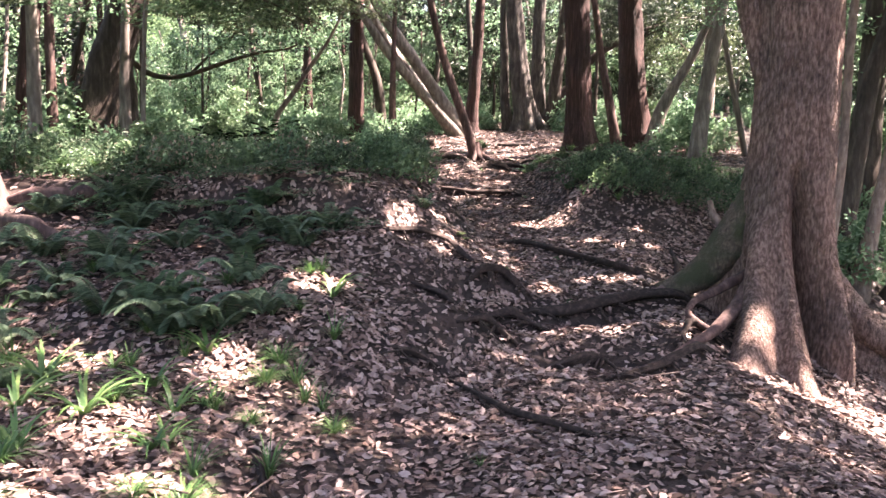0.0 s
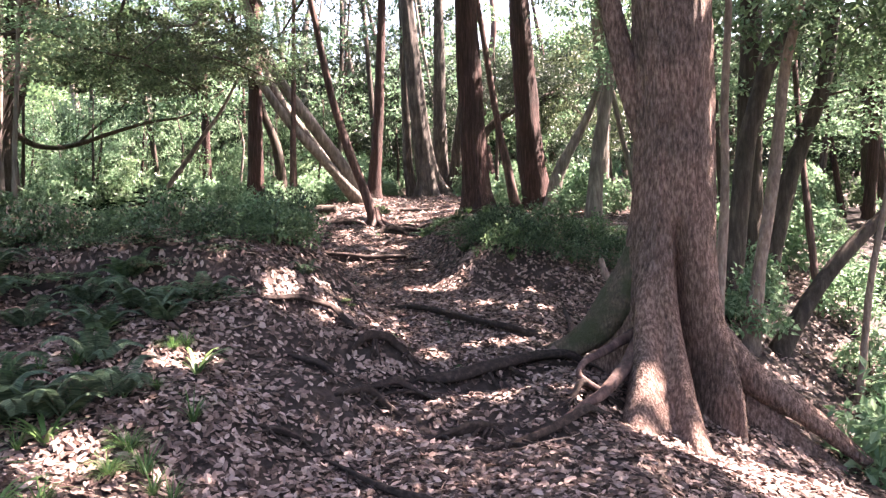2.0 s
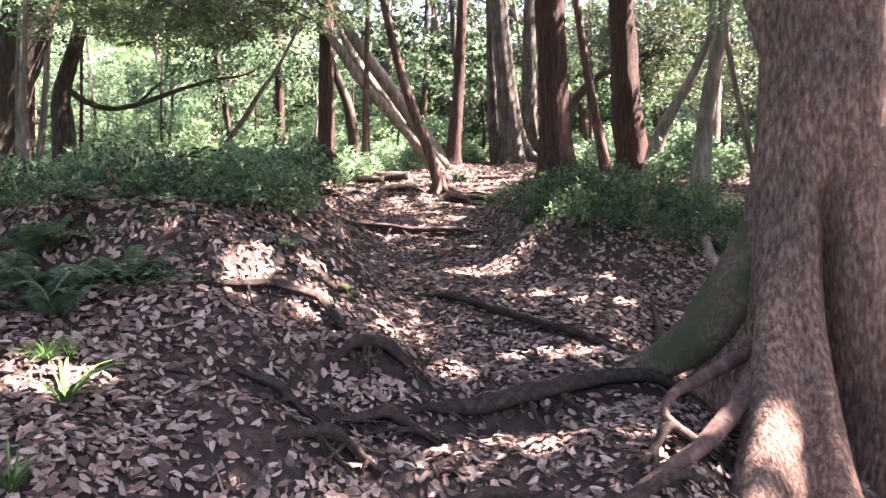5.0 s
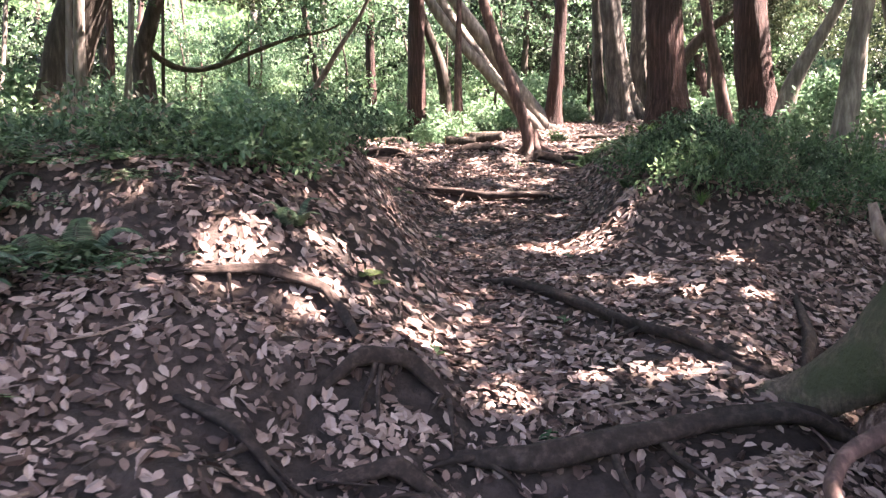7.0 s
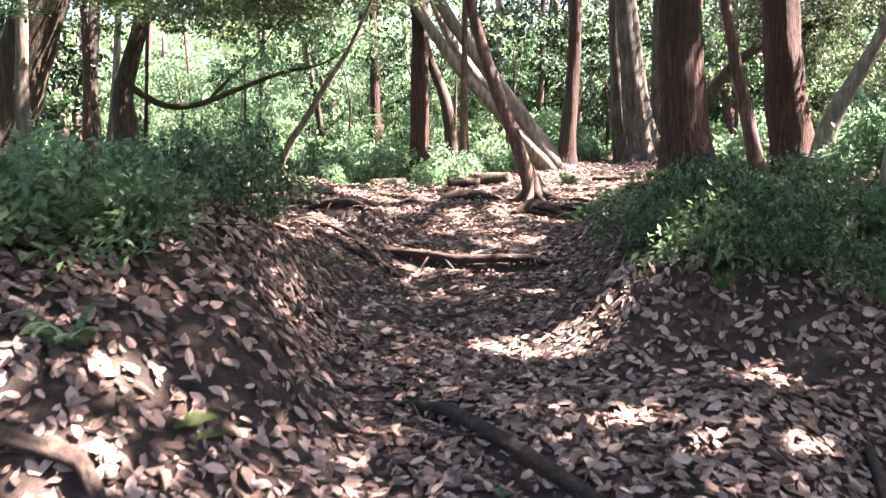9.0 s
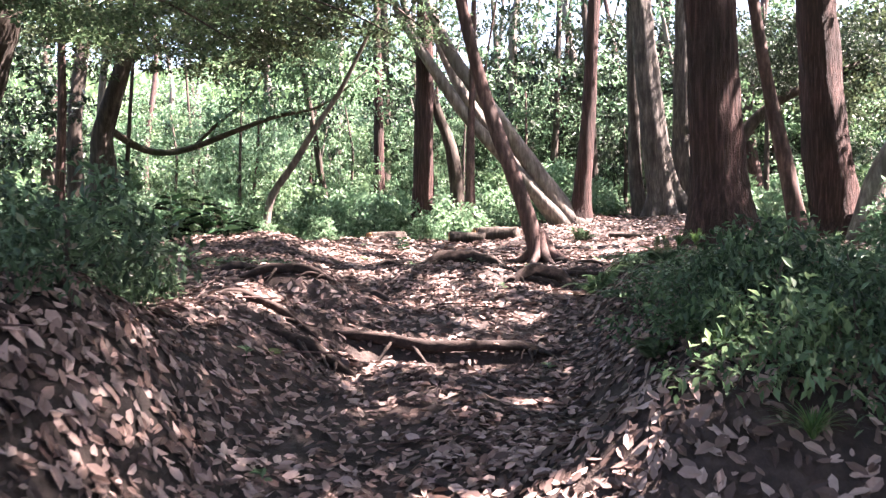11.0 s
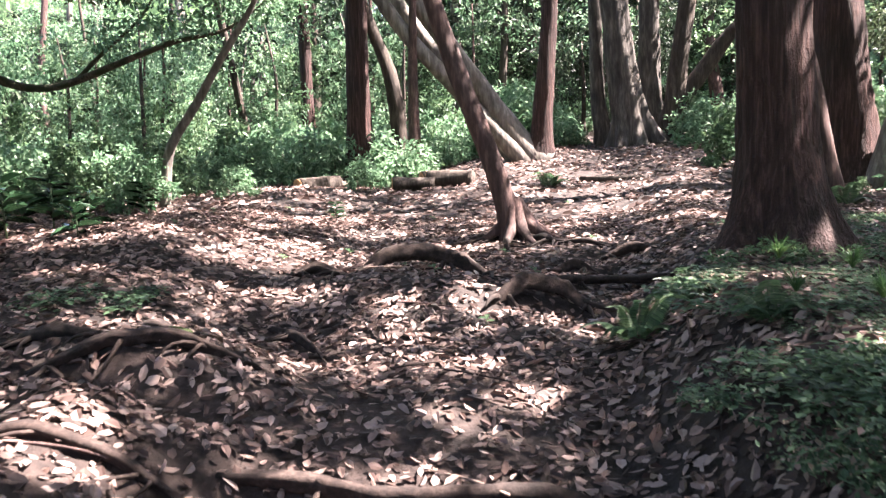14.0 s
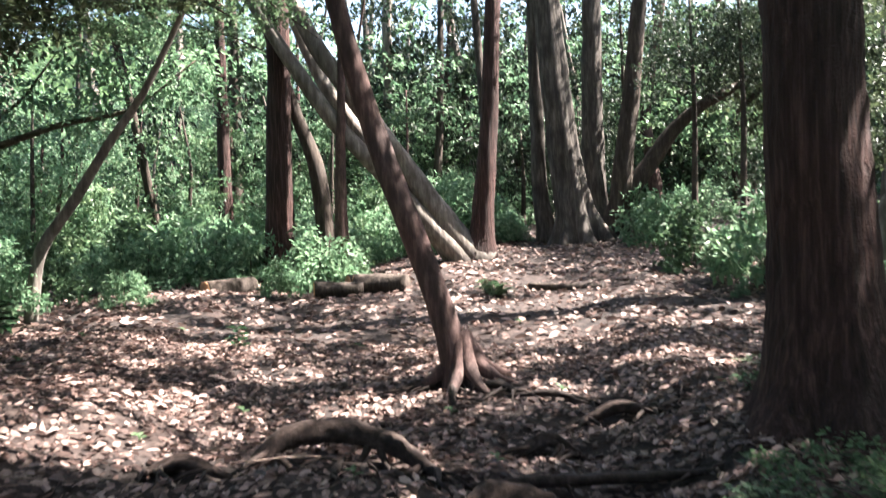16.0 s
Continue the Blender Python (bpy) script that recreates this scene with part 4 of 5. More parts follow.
for k, (x, y, s) in enumerate([(-4.3, 19.1, 0.6), (-5.4, 19.4, 0.75), (-1.95, 21.8, 0.42), (-6.6, 19.6, 0.8), (-3.6, 20.6, 0.4), (-5.0, 21.2, 0.7), (-6.2, 17.6, 0.6), (-1.4, 23.6, 0.55), (3.6, 22.5, 0.3), (4.6, 21.6, 0.35), (5.4, 22.8, 0.45), (4.2, 24.5, 0.4), (5.6, 25.5, 0.5), (4.6, 27.2, 0.5), (6.4, 24, 0.5), (6.2, 27.5, 0.6), (5.2, 29, 0.5), (7.3, 26, 0.7), (3.6, 28.2, 0.35), (7.5, 29.5, 0.6), (3.9, 20.4, 0.25), (4.7, 19.4, 0.28), (1.6, 27.5, 0.4), (0.1, 26.5, 0.5)]):
    plant("leafy_shrub", TALL, TALL_STEM, x, y, s * (0.55 if x > 3 else 0.9), "fresh green shrub at the clearing's edge", "undergrowth", k)


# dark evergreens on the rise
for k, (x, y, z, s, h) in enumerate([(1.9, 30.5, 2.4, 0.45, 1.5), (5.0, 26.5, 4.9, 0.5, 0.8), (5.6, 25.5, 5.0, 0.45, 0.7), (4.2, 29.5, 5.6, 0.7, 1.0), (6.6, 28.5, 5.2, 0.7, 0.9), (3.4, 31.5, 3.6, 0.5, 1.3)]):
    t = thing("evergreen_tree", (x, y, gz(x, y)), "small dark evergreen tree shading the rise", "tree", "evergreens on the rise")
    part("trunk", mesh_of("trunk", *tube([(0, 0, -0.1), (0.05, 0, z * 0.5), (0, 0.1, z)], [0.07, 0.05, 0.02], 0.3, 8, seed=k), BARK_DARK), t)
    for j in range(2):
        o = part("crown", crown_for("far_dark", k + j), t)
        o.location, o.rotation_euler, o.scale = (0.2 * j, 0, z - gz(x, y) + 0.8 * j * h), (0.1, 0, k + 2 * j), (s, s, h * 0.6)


# young trees that fill the glade behind the clearing
for k, (x, y) in enumerate(scatter(22, -11, 0.3, 25.5, 34, lambda x, y: y > 25.5 + 0.3 * (x + 4), 1.3, 71)):
    t = thing("young_tree", (x, y, gz(x, y)), "young broad-leaved tree with sunlit fresh green leaves in the glade", "tree", "young trees in the glade")
    part("trunk", STEMS[k % 6], t).scale = (0.3, 0.3, 0.34)
    for j in range(2):
        o = part("crown", crown_for(("far_bright", "far_mid", "far_bright")[(k + j) % 3], k + j), t)
        o.location, o.rotation_euler = (0.4 * math.sin(k), 0.4 * math.cos(k), 1.3 + 1.5 * j), (0.1, 0.1, k)
        o.scale = (0.62, 0.62, 0.75)


# ferns
def frond_mesh(seed, length, mat):
    rng = np.random.default_rng(seed)
    ln, h = length, rng.uniform(0.35, 0.6)
    q = np.linspace(0.1, 1, 38)
    C, D, L = [], [], []
    for sg in (-1, 1):
        for s in q:
            C.append((s * ln * 0.85, 0, ln * h * math.sin(s * 2.2)))
            D.append((0.35, sg, -0.12))
            L.append(ln * 0.26 * math.sin(min(1, s * 1.4 + 0.15) * 2.6) + 0.014)
    L = np.array(L)
    v, f = leaves(np.array(C), np.array(D, float), np.tile([0, 0, 1.0], (len(C), 1)), L, L * 0.17 + 0.003, 0.1, 0.12)
    rib = tube([(0, 0, 0)] + [(s * ln * 0.85, 0, ln * h * math.sin(s * 2.2)) for s in (0.2, 0.45, 0.7, 1.0)], [0.004, 0.0035, 0.003, 0.002, 0.001], 0.05, 6)
    return mesh_of("frond", *join([(v, f), rib]), mat, False)


FRONDS = {m: [frond_mesh(i + 1, 0.4 + 0.04 * i, m) for i in range(4)] for m in (LEAF_BLUE, LEAF_MID)}


def fern(x, y, s, k, blue=True):
    t = thing("fern", (x, y, gz(x, y)), "blue-green fern with arching fronds on the leafy bank" if blue else "fresh green fern on the leaf litter", "fern", "ferns")
    t.scale = (s * 0.82, s * 0.82, s * 0.82)
    r = random.Random(k)
    for i in range(8):
        o = part("frond", FRONDS[LEAF_BLUE if blue else LEAF_MID][r.randrange(4)], t)
        o.rotation_euler = (r.uniform(-0.15, 0.15), r.uniform(-0.35, 0.15), 6.28 * i / 8 + r.uniform(-0.3, 0.3))


for k, (x, y, s) in enumerate([(-2.71, 6.94, 1), (-2.52, 6.11, 1), (-1.78, 5.37, 1.2), (-1.9, 5.3, 1.0), (-1.67, 6.53, 1), (-1.54, 6.0, 0.9), (-1.2, 6.6, 0.7), (-3.2, 6.3, 1), (-3.4, 5.4, 1.1), (-2.4, 5.5, 0.9), (-1.0, 7.2, 0.8), (-2.0, 7.3, 0.9), (-2.9, 7.5, 1), (-3.6, 7.2, 0.9), (-2.2, 6.6, 0.9), (-2.9, 5.9, 0.8), (-1.35, 7.0, 0.7), (-3.0, 5.0, 1), (-0.2, 7.9, 0.5), (-1.3, 5.6, 0.9), (-1.5, 6.9, 0.9)]):
    fern(x, y, s, k)
for k, (x, y, s) in enumerate([(1.45, 13.35, 0.8), (1.75, 13.6, 0.6), (1.0, 21.4, 0.9), (1.9, 12.6, 0.6), (2.3, 11.7, 0.7), (-2.6, 4.4, 0.7), (1.75, 10.9, 0.5), (3.9, 17.5, 0.8)]):
    fern(x, y, s, 50 + k, False)
for k, (x, y) in enumerate(scatter(26, -7, -3, 3.5, 9.5, lambda x, y: True, 0.5, 12) + scatter(9, -3.4, -0.9, 5.0, 7.9, lambda x, y: True, 0.4, 13)):
    fern(x, y, rf.uniform(0.7, 1.1), 80 + k, k % 3 > 0)


def tuft_mesh(seed, n, length, width, mat, droop=(0.25, 1.0)):
    rng = np.random.default_rng(seed)
    V, F = [], []
    for i in range(n):
        a, ln, lean = rng.uniform(0, 6.28), length * rng.uniform(0.5, 1.1), rng.uniform(*droop)
        out, side = np.array([math.cos(a), math.sin(a), 0]), np.array([-math.sin(a), math.cos(a), 0])
        b = len(V)
        for j in range(6):
            s = j / 5
            p = out * ln * (0.03 + lean * s ** 1.3 * 0.8) + np.array([0, 0, ln * (s - 0.62 * lean * s * s)])
            w = width * (1 - s) ** 0.6 * 0.5 + 0.0006
            V += [p - side * w, p + side * w]
        F += [(b + 2 * j, b + 2 * j + 1, b + 2 * j + 3, b + 2 * j + 2) for j in range(5)]
    return mesh_of("blades", V, F, mat)


TUFTS = [tuft_mesh(1, 36, 0.34, 0.009, GRASS), tuft_mesh(2, 18, 0.42, 0.026, GRASS, (0.7, 1.25)), tuft_mesh(3, 130, 0.28, 0.006, GRASS, (0.5, 1.2))]
for k, (x, y, s, m) in enumerate([(-1.08, 5.1, 1, 2), (-0.95, 4.95, 0.9, 0), (-0.64, 4.44, 0.7, 2), (-1.57, 5.15, 1, 1), (-1.74, 4.58, 1, 1), (-1.94, 4.11, 1.1, 1), (-2.05, 3.63, 0.9, 1), (-1.48, 3.84, 0.8, 1), (0.21, 4.19, 0.4, 0), (-2.4, 4.6, 1.1, 1), (-2.74, 4.87, 1, 0), (-2.3, 4.1, 1, 1), (-1.05, 5.7, 0.6, 2), (-0.98, 6.31, 0.7, 0), (-2.6, 4.0, 1, 0), (-0.75, 4.7, 0.8, 0), (-1.4, 4.5, 0.7, 1), (-3.1, 4.6, 1, 1), (-2.0, 4.9, 0.8, 0)]):
    t = thing("grass_tuft", (x, y, gz(x, y) - 0.01), ("fine green grass tuft growing through dry leaves", "broad-bladed green tuft growing through dry leaves", "dense fine grass tuft on the path's edge")[m], "grass", "grass tufts")
    t.scale, t.rotation_euler = (s, s, s), (0, 0, k * 2.1)
    part("grass_clump", TUFTS[m], t, "", "stuff")


for k, (x, y) in enumerate(scatter(60, -3.8, -0.75, 2.4, 6.4, lambda x, y: x < -0.55 - 0.1 * y + 0.4, 0.22, 21)):
    m, s = (0, 2, 1)[k % 3], rf.uniform(0.45, 1.0)
    t = thing("grass_tuft", (x, y, gz(x, y) - 0.01), ("fine green grass tuft growing through dry leaves", "broad-bladed green tuft growing through dry leaves", "dense fine grass tuft on the path's edge")[m], "grass", "grass tufts")
    t.scale, t.rotation_euler = (s, s, s), (0, 0, k * 2.1)
    part("grass_clump", TUFTS[m], t, "", "stuff")


for k, (x, y) in enumerate(scatter(34, 1.9, 4.8, 9.7, 13.6, lambda x, y: True, 0.3, 31) + scatter(26, -4.5, -0.4, 8.0, 11, lambda x, y: True, 0.35, 32)):
    s = rf.uniform(0.5, 0.8)
    t = thing("grass_tuft", (x, y, gz(x, y) + 0.1), "fresh grass blades rising through the bank shrubs", "grass", "grass on the banks")
    t.scale, t.rotation_euler = (s, s, s), (0, 0, k * 2.1)
    part("grass_clump", TUFTS[2], t, "", "stuff")

# broad-leaved plants
one = np.array([[0, 0, 0.0]])
BLADE = mesh_of("leaf", *leaves(one, np.array([[1, 0, 0.25]]), np.array([[0, 0, 1.0]]), 0.21, 0.095, 0.2, 0.3), LEAF_GLOSSY)
BROAD_STEM = mesh_of("stem", *tube([(0, 0, -0.03), (0.01, 0, 0.2), (0, 0.01, 0.4)], [0.008, 0.006, 0.003], 0.1, 6), LEAF_DARK)
for k, (x, y, s) in enumerate([(-2.79, 14.96, 1.1), (-2.3, 14.5, 0.8), (-3.3, 14.4, 1.2), (-3.0, 15.5, 0.9), (-3.8, 15.2, 1), (-2.6, 13.9, 0.6), (-4.4, 16.4, 0.9), (-4.3, 14.2, 1.2), (-3.6, 13.4, 1.1), (-3.0, 14.7, 1.2), (-2.5, 15.0, 0.8), (-1.35, 17.9, 0.6), (-5.2, 18.5, 1.2), (-4.0, 18.6, 1.0), (1.15, 7.0, 0.25)]):
    t = thing("broad_leaved_plant", (x, y, gz(x, y)), "glossy dark broad-leaved plant on the leaf litter", "plant", "broad-leaved plants")
    t.scale, t.rotation_euler = (s, s, s), (0, 0, k * 1.7)
    part("stem", BROAD_STEM, t)
    for i in range(14):
        o = part("leaf", BLADE, t)
        o.location, o.rotation_euler, o.scale = (0, 0, 0.08 + 0.023 * i), (rf.uniform(-0.2, 0.2), rf.uniform(-0.4, 0.3), 2.4 * i + rf.uniform(-0.3, 0.3)), (1.15 - 0.03 * i,) * 3


SEEDLING = mesh_of("seedling_leaf", *leaves(one, np.array([[1, 0, 0.5]]), np.array([[0, 0, 1.0]]), 0.05, 0.03, 0.2, 0.2), LEAF_MID)
SEED_STEM = mesh_of("stem", *tube([(0, 0, -0.01), (0.003, 0, 0.06)], [0.002, 0.0015], 0.03, 5), LEAF_MID)
for k, (x, y) in enumerate(scatter(26, -3, 2.0, 5, 20, lambda x, y: True, 0.6, 41)):
    t = thing("seedling", (x, y, gz(x, y)), "tiny green seedling among fallen leaves", "plant", "seedlings")
    part("stem", SEED_STEM, t)
    for i in range(4):
        o = part("leaf", SEEDLING, t)
        o.location, o.rotation_euler = (0, 0, 0.03 + 0.01 * i), (0, rf.uniform(-0.3, 0.3), 1.57 * i + rf.uniform(-0.3, 0.3))
TWIGS = [mesh_of("twig", *tube([(-0.2 - 0.05 * i, 0, 0), (-0.05, 0.015 * (i - 1), 0.012), (0.12, 0.02, 0.004), (0.25, -0.01 * i, 0.01)], [0.006, 0.005, 0.004, 0.002], 0.04, 6, 0, 3, 0.1, seed=i), (ROOT, BARK_PALE, BARK_THIN)[i]) for i in range(3)]
for k, (x, y) in enumerate(scatter(150, -3.5, 3.5, 2.5, 18, lambda x, y: True, 0.3, 42)):
    t = tagged(new("twig", TWIGS[k % 3]), "thin fallen twig lying on dry leaves", "twig", "twigs on the floor")
    t.location, t.rotation_euler = (x, y, gz(x, y) + 0.025), (rf.uniform(-0.1, 0.1), rf.uniform(-0.1, 0.1), rf.uniform(0, 6.28))


# ---- roots across the path ----
def root(line, r, label="exposed brown root crossing the leafy path", lift=0.0, seed=0, mat=None):
    """A root along a line of (x, y) on the ground, half sunk at its ends and lifted by lift in the middle."""
    n = len(line)
    pts = [(x, y, gz(x, y) + (lift * math.sin(math.pi * i / (n - 1)) if n > 2 else lift) + (0.3 * r if 0 < i < n - 1 else -r)) for i, (x, y) in enumerate(line)]
    r *= 0.84
    base = Vector((pts[0][0], pts[0][1], gz(pts[0][0], pts[0][1])))
    t = thing("root", base, label, "root", "roots across the path")
    part("main_root", mesh_of("main_root", *tube([Vector(p) - base for p in pts], [r * 0.5, *[r] * (n - 2), r * 0.4], 0.04, 14, 0.1, 3, 0.16, seed=seed), mat or ROOT), t)
    rr = random.Random(seed + 300)
    for i in range(5):
        a, b = pts[rr.randrange(0, n - 1)], rr.uniform(0.2, 0.8)
        c = pts[min(n - 1, pts.index(a) + 1)]
        x, y = a[0] + (c[0] - a[0]) * b, a[1] + (c[1] - a[1]) * b
        d, side = rr.uniform(-1.1, -0.3), rr.uniform(-1, 1)
        q = [(x, y, a[2] + (c[2] - a[2]) * b)]
        for s in (0.12, 0.24, 0.38):
            u, w = x + side * s * 0.7 + rr.uniform(-0.02, 0.02), y + d * s * 0.7
            q.append((u, w, gz(u, w) + 0.012 - (0.03 if s > 0.3 else 0)))
        part("rootlet", mesh_of("rootlet", *tube([Vector(p) - base for p in q], [r * 0.4, r * 0.32, r * 0.25, r * 0.12], 0.04, 8, 0.05, 3, 0.08, seed=seed + i), mat or ROOT), t)
    return t


for i, (line, r, lift) in enumerate(ROOTS):
    root(line, r, ("knotted brown root arching over the leafy path", "exposed brown root among dry leaves", "bare root forming a low step in the path")[i % 3], lift, i)
for i, line in enumerate([[(-4.3, 7.2), (-3.9, 6.9), (-3.5, 6.75), (-3.1, 6.7)], [(-4.3, 7.4), (-3.8, 7.4), (-3.3, 7.5), (-2.8, 7.45)], [(-4.5, 7.1), (-4.3, 6.6), (-4.0, 6.0)]]):
    root(line, (0.11, 0.08, 0.1)[i], "thick brown root spreading from a tree foot on the bank", 0.06, 40 + i, BARK_THIN)
stick = thing("dead_branch", (3.3, 9.3, gz(3.3, 9.3)), "pale curved dead branch leaning out of the shrubs", "branch")
part("stem", mesh_of("stem", *tube([(0.25, -0.35, 0.02), (0.05, -0.1, 0.12), (-0.1, 0.05, 0.32), (-0.13, 0.1, 0.5)], [0.05, 0.05, 0.045, 0.03], 0.05, 12, seed=3), BARK_PALE), stick)


# ---- logs ----
def log(x, y, z, length, r, turn, label, seed, bark=None):
    t = thing("log", (x, y, z), label, "log", "logs at the clearing's edge")
    t.rotation_euler = (0, 0, radians(turn))
    part("bark", mesh_of("bark", *tube([(-length / 2, 0, 0), (0, 0.02, 0), (length / 2, 0, 0)], [r, r * 0.96, r * 0.9], 0.08, 18, 0.04, 4, 0.05, seed=seed), bark or BARK_DARK), t)
    v, f = tube([(-length / 2 - 0.012, 0, 0), (-length / 2 + 0.01, 0, 0)], [r * 0.9, r * 0.9], 0.01, 18, 0.02, 4, 0.01, seed=seed)
    part("cut_end", mesh_of("cut_end", v, f, CUT), t, "orange-brown sawn end")


log(-3.05, 23.0, gz(-3.05, 23.0) + 0.1, 0.85, 0.16, 48, "short sawn log with an orange cut end", 1)
log(-2.45, 23.5, gz(-2.45, 23.5) + 0.08, 0.8, 0.11, -8, "pale barked log lying beside another", 2, BARK_PALE)
log(-1.2, 22.2, gz(-1.2, 22.2) + 0.1, 0.7, 0.13, 10, "dark weathered log in a small pile", 3)
log(-0.6, 22.3, gz(-0.6, 22.3) + 0.14, 0.8, 0.15, -15, "dark mossy log in a small pile", 4)
log(-0.85, 22.6, gz(-0.85, 22.6) + 0.16, 0.6, 0.12, 30, "broken dark log at the back of a pile", 5)
log(2.0, 21.6, gz(2.0, 21.6) + 0.04, 1.1, 0.05, -25, "thin fallen branch on the leaf litter", 6)

MOSS = surface("green_moss", [(0.3, (0.03, 0.045, 0.012)), (0.5, (0.06, 0.085, 0.025)), (0.7, (0.11, 0.14, 0.045))], (60, 60, 60), bump=0.8, dist=0.01)


def moss_mesh(seed):
    rng = np.random.default_rng(seed)
    q, a = np.meshgrid(np.linspace(0, 1, 9), np.linspace(0, 2 * np.pi, 24, endpoint=False), indexing="ij")
    r = q * (1 + 0.18 * np.sin(3 * a + seed) + 0.1 * np.sin(7 * a))
    z = 0.3 * np.sqrt(np.clip(1 - q * q, 0, 1)) - 0.06 + 0.03 * rng.standard_normal(q.shape) * (q > 0)
    i, j = np.meshgrid(np.arange(8), np.arange(24), indexing="ij")
    return mesh_of("moss_clump", np.stack([r * np.cos(a), r * np.sin(a), z], -1).reshape(-1, 3), np.stack([i * 24 + j, (i + 1) * 24 + j, (i + 1) * 24 + (j + 1) % 24, i * 24 + (j + 1) % 24], -1).reshape(-1, 4), MOSS)


for k, (x, y, r) in enumerate([(0.15, 8.06, 0.08), (0.21, 8.07, 0.06), (-0.68, 12.62, 0.08), (-0.22, 11.03, 0.06)]):
    t = tagged(new("moss_clump", moss_mesh(k)), "small cushion of bright green moss among dry leaves", "moss", "moss cushions")
    t.location, t.scale = (x, y, gz(x, y)), (r, r, r)

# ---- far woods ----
# flat ring: bright leaves and shaded gaps are painted in as mottled noise
BACK = surface("far_woods_painted", [(0.38, (0.015, 0.035, 0.015)), (0.5, (0.06, 0.12, 0.045)), (0.58, (0.16, 0.27, 0.1)), (0.66, (0.45, 0.55, 0.35))], (2.6, 2.6, 1.8), detail=10, bump=0, patch=0.1)
a = np.linspace(0, 2 * np.pi, 97)[:-1]
v = np.concatenate([np.stack([58 * np.cos(a), 58 * np.sin(a) + 10, np.full(96, -8)], 1), np.stack([58 * np.cos(a), 58 * np.sin(a) + 10, 13 + 2.5 * np.sin(7 * a) + 1.5 * np.sin(17 * a)], 1)])
i = np.arange(96)
tagged(new("backdrop", mesh_of("backdrop", v, np.stack([i, (i + 1) % 96, 96 + (i + 1) % 96, 96 + i], 1), BACK)), "distant green woodland with bright and shaded foliage painted on", "woods", "", "structure")

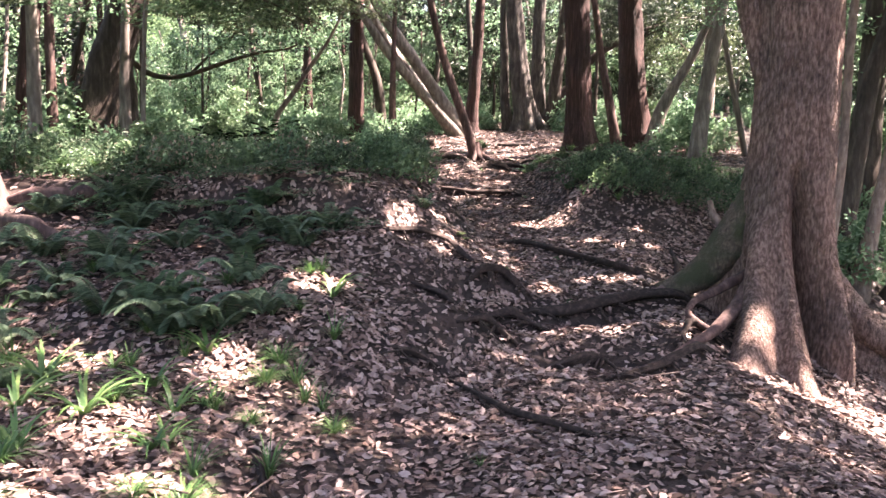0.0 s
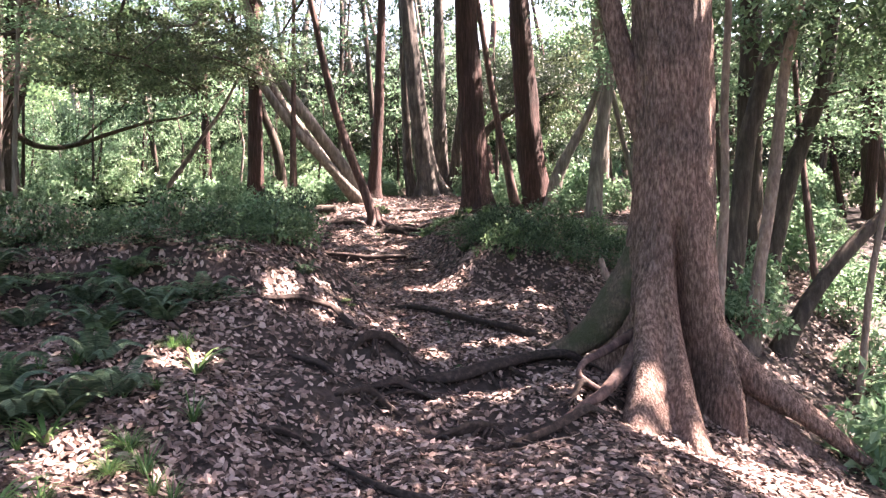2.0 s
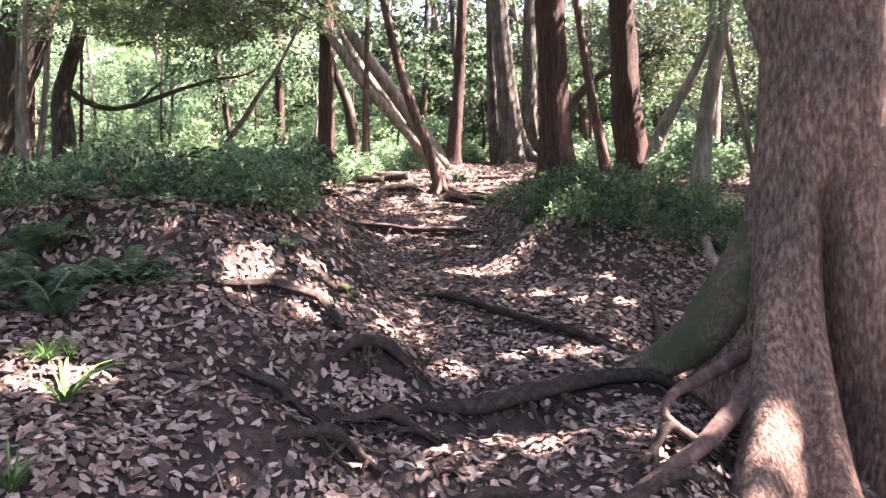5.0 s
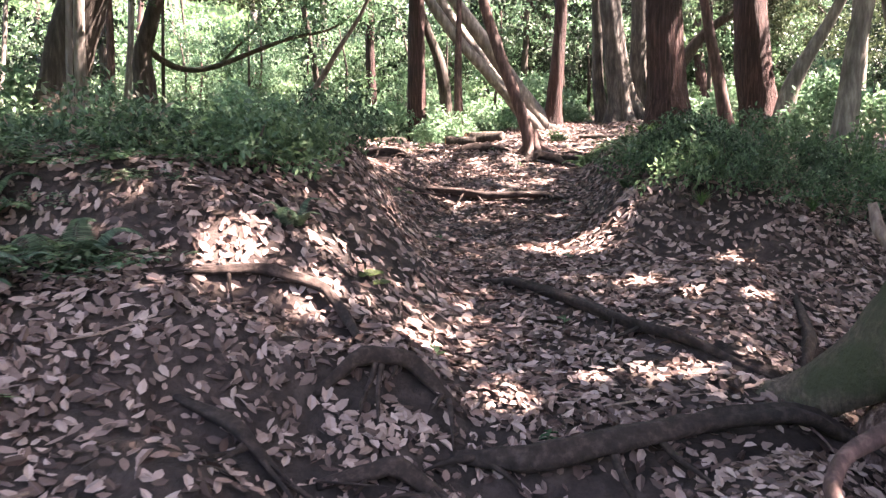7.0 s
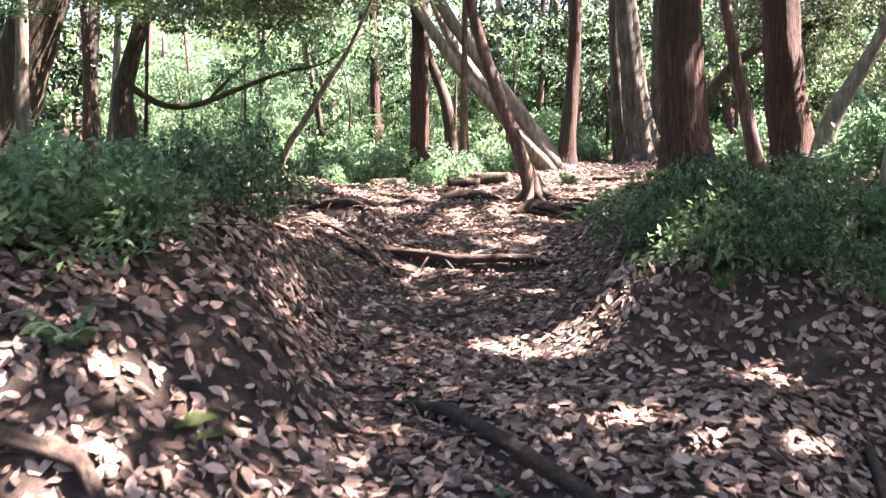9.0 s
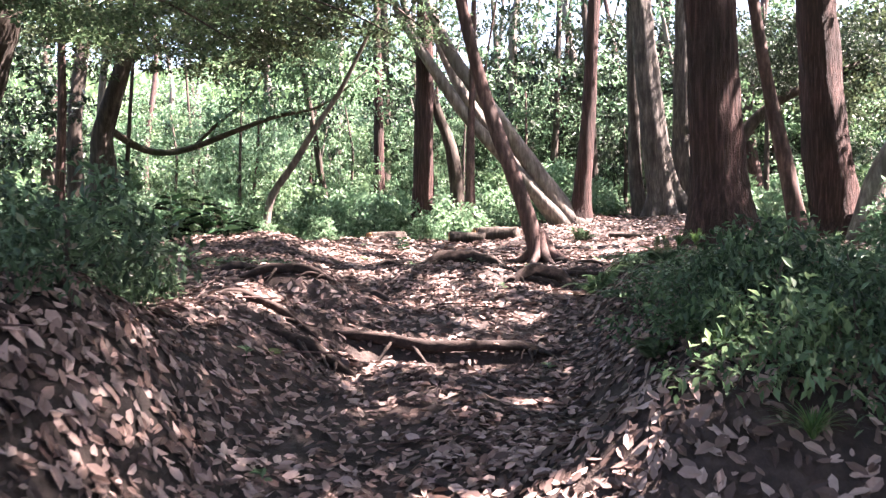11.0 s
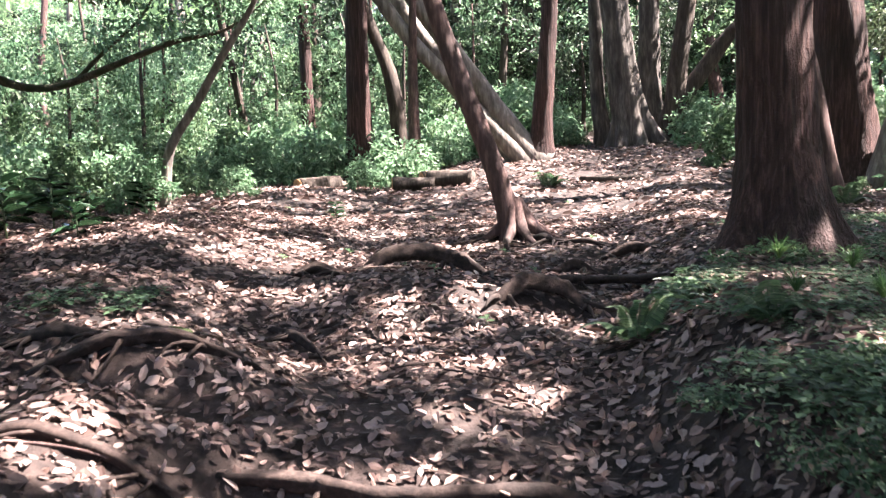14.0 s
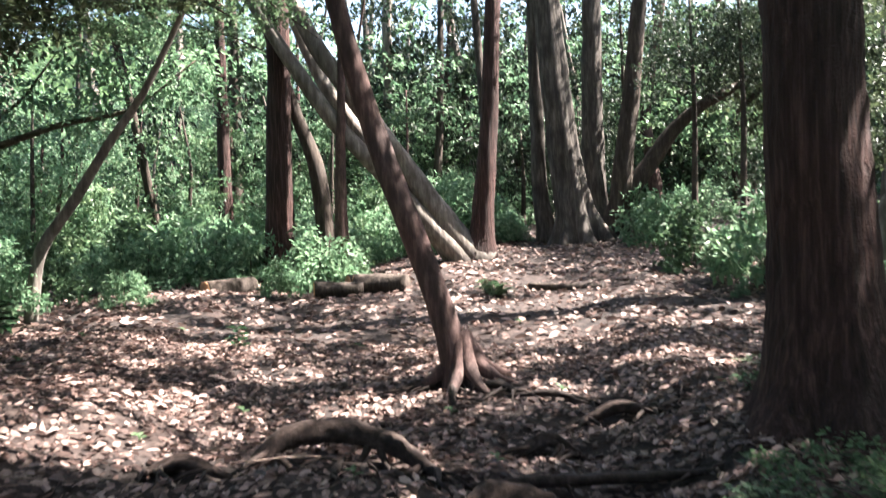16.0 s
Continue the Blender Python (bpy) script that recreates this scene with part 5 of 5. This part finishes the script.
# ---- canopy gaps cut to land sunlight on chosen spots (x, y, z of each spot, and its width) ----
SUN_SPOTS = [(-0.37, 7.6, 0.8, 0.13), (-0.1, 8.0, 0.65, 0.08), (0.08, 7.6, 0.6, 0.09), (0.55, 7.75, 0.35, 0.1), (0.95, 9.85, 0.4, 0.09), (1.15, 9.8, 0.4, 0.12), (1.38, 9.78, 0.45, 0.12), (2.32, 9.28, 0.5, 0.13),
             (-1.05, 6.2, 0.3, 0.2), (-1.74, 4.0, 0.1, 0.22), (-1.19, 3.27, 0.05, 0.24), (-1.9, 3.2, 0.05, 0.2), (-1.32, 5.0, 0.15, 0.15), (-2.6, 3.7, 0.1, 0.2), (-2.3, 4.9, 0.2, 0.2), (-4.2, 7.3, 1.0, 0.3), (-3.7, 8.1, 1.2, 0.3),
             (3.6, 6.0, -0.35, 0.3), (3.3, 5.8, -0.35, 0.25), (3.9, 5.7, -0.5, 0.3), (3.25, 6.15, -0.2, 0.2), (1.23, 20.5, 1.05, 0.6), (0.5, 24.5, 1.3, 0.5), (1.8, 19.1, 1.0, 0.4), (-1.84, 19.2, 1.0, 0.4), (-1.36, 15.6, 1.0, 0.35), (-0.67, 17.0, 1.0, 0.22), (-1.1, 12.9, 1.05, 0.22), (-0.6, 11.6, 1.0, 0.18),
             (0.03, 13.4, 0.85, 0.15), (0.02, 16.2, 0.95, 0.26), (-1.62, 17.9, 1.0, 0.4), (-1.2, 14.8, 1.0, 0.3), (1.07, 22.4, 1.1, 0.6), (0.49, 20.0, 1.0, 0.4), (-0.95, 19.4, 1.0, 0.4), (-2.95, 19.2, 1.1, 0.4), (-3.5, 21.5, 1.2, 0.5), (-5.5, 22.0, 1.2, 0.6), (1.9, 20.8, 1.1, 0.5), (2.1, 17.0, 1.0, 0.22), (0.6, 13.2, 0.85, 0.14), (0.9, 12.8, 0.8, 0.12), (0.5, 14.0, 0.9, 0.12), (1.3, 16.4, 1.0, 0.18), (2.75, 6.3, 0.2, 0.06), (2.95, 6.2, 0.0, 0.07), (3.2, 6.3, -0.1, 0.11), (3.3, 6.45, 0.5, 0.09), (3.35, 6.6, 0.95, 0.08), (-2.3, 22.7, 1.2, 0.5), (3.1, 20.1, 1.1, 0.4), (-3.4, 16.5, 1.2, 0.3),
             (3.38, 7.0, 3.2, 0.1), (3.33, 6.95, 2.6, 0.1), (3.25, 6.9, 1.9, 0.09), (3.05, 6.75, 1.25, 0.12), (3.05, 6.4, 0.35, 0.1), (3.5, 5.5, -0.45, 0.35), (3.85, 5.3, -0.55, 0.3), (3.2, 5.45, -0.35, 0.2), (3.3, 6.3, 0.15, 0.14), (4.95, 20.1, 1.4, 0.25), (0.85, 24.8, 2.0, 0.25), (0.2, 24.8, 2.6, 0.25), (-0.7, 24.8, 3.4, 0.3), (3.8, 17.9, 1.7, 0.2), (2.78, 14.5, 1.35, 0.05), (-3.9, 19.5, 2.1, 0.25), (-2.0, 24.6, 1.8, 0.3)]


rs = random.Random(12)
# random small gaps, added to brighten the clearing, path and glade
SUN_SPOTS += [(rs.uniform(-2.6, 2.6), rs.uniform(11.5, 22), 1.0, rs.uniform(0.05, 0.17)) for _ in range(60)] + [(rs.uniform(0.0, 1.5), rs.uniform(11, 15.2), 0.9, rs.uniform(0.03, 0.1)) for _ in range(22)] + [(rs.uniform(0.7, 2.5), rs.uniform(6.4, 9.2), 0.2, rs.uniform(0.02, 0.08)) for _ in range(16)]
SUN_SPOTS += [(rs.uniform(-9, -1), rs.uniform(22.5, 32), 2.0, rs.uniform(0.3, 0.8)) for _ in range(30)]


def open_canopy():
    """Takes the leaves out of the crowns that would stand in the sun's way to these spots."""
    bpy.context.view_layer.update()
    S, spots = np.array(SUN_DIR), np.array(SUN_SPOTS)
    for ob in [o for o in bpy.data.objects if o.type == "MESH" and o.name.split(".")[0] in ("crown", "foliage")]:
        M = np.array(ob.matrix_world)
        if M[2, 3] < 2.5 or len(ob.data.vertices) != 4 * len(ob.data.polygons):
            continue
        d = M[:3, 3] - spots[:, :3]
        t = d @ S
        near = (t > 0.5) & (np.linalg.norm(d - t[:, None] * S, axis=1) < 4)
        if not near.any():
            continue
        v = np.empty(len(ob.data.vertices) * 3, np.float32)
        ob.data.vertices.foreach_get("co", v)
        v = v.reshape(-1, 4, 3)
        c = v.mean(1) @ M[:3, :3].T + M[:3, 3]
        keep = np.ones(len(v), bool)
        wobble = 1 + 0.35 * np.sin(9 * c[:, 0] + 4 * c[:, 2]) * np.sin(8 * c[:, 1] - 5 * c[:, 2])
        for g in spots[near]:
            d = c - g[:3]
            t = d @ S
            keep &= (t < 0.5) | (np.linalg.norm(d - t[:, None] * S, axis=1) > (g[3] + 0.05) * wobble)
        if keep.all():
            continue
        v = v[keep]
        ob.data = mesh_of(ob.data.name, v.reshape(-1, 3), np.arange(4 * len(v)).reshape(-1, 4), ob.data.materials[0], False)


open_canopy()
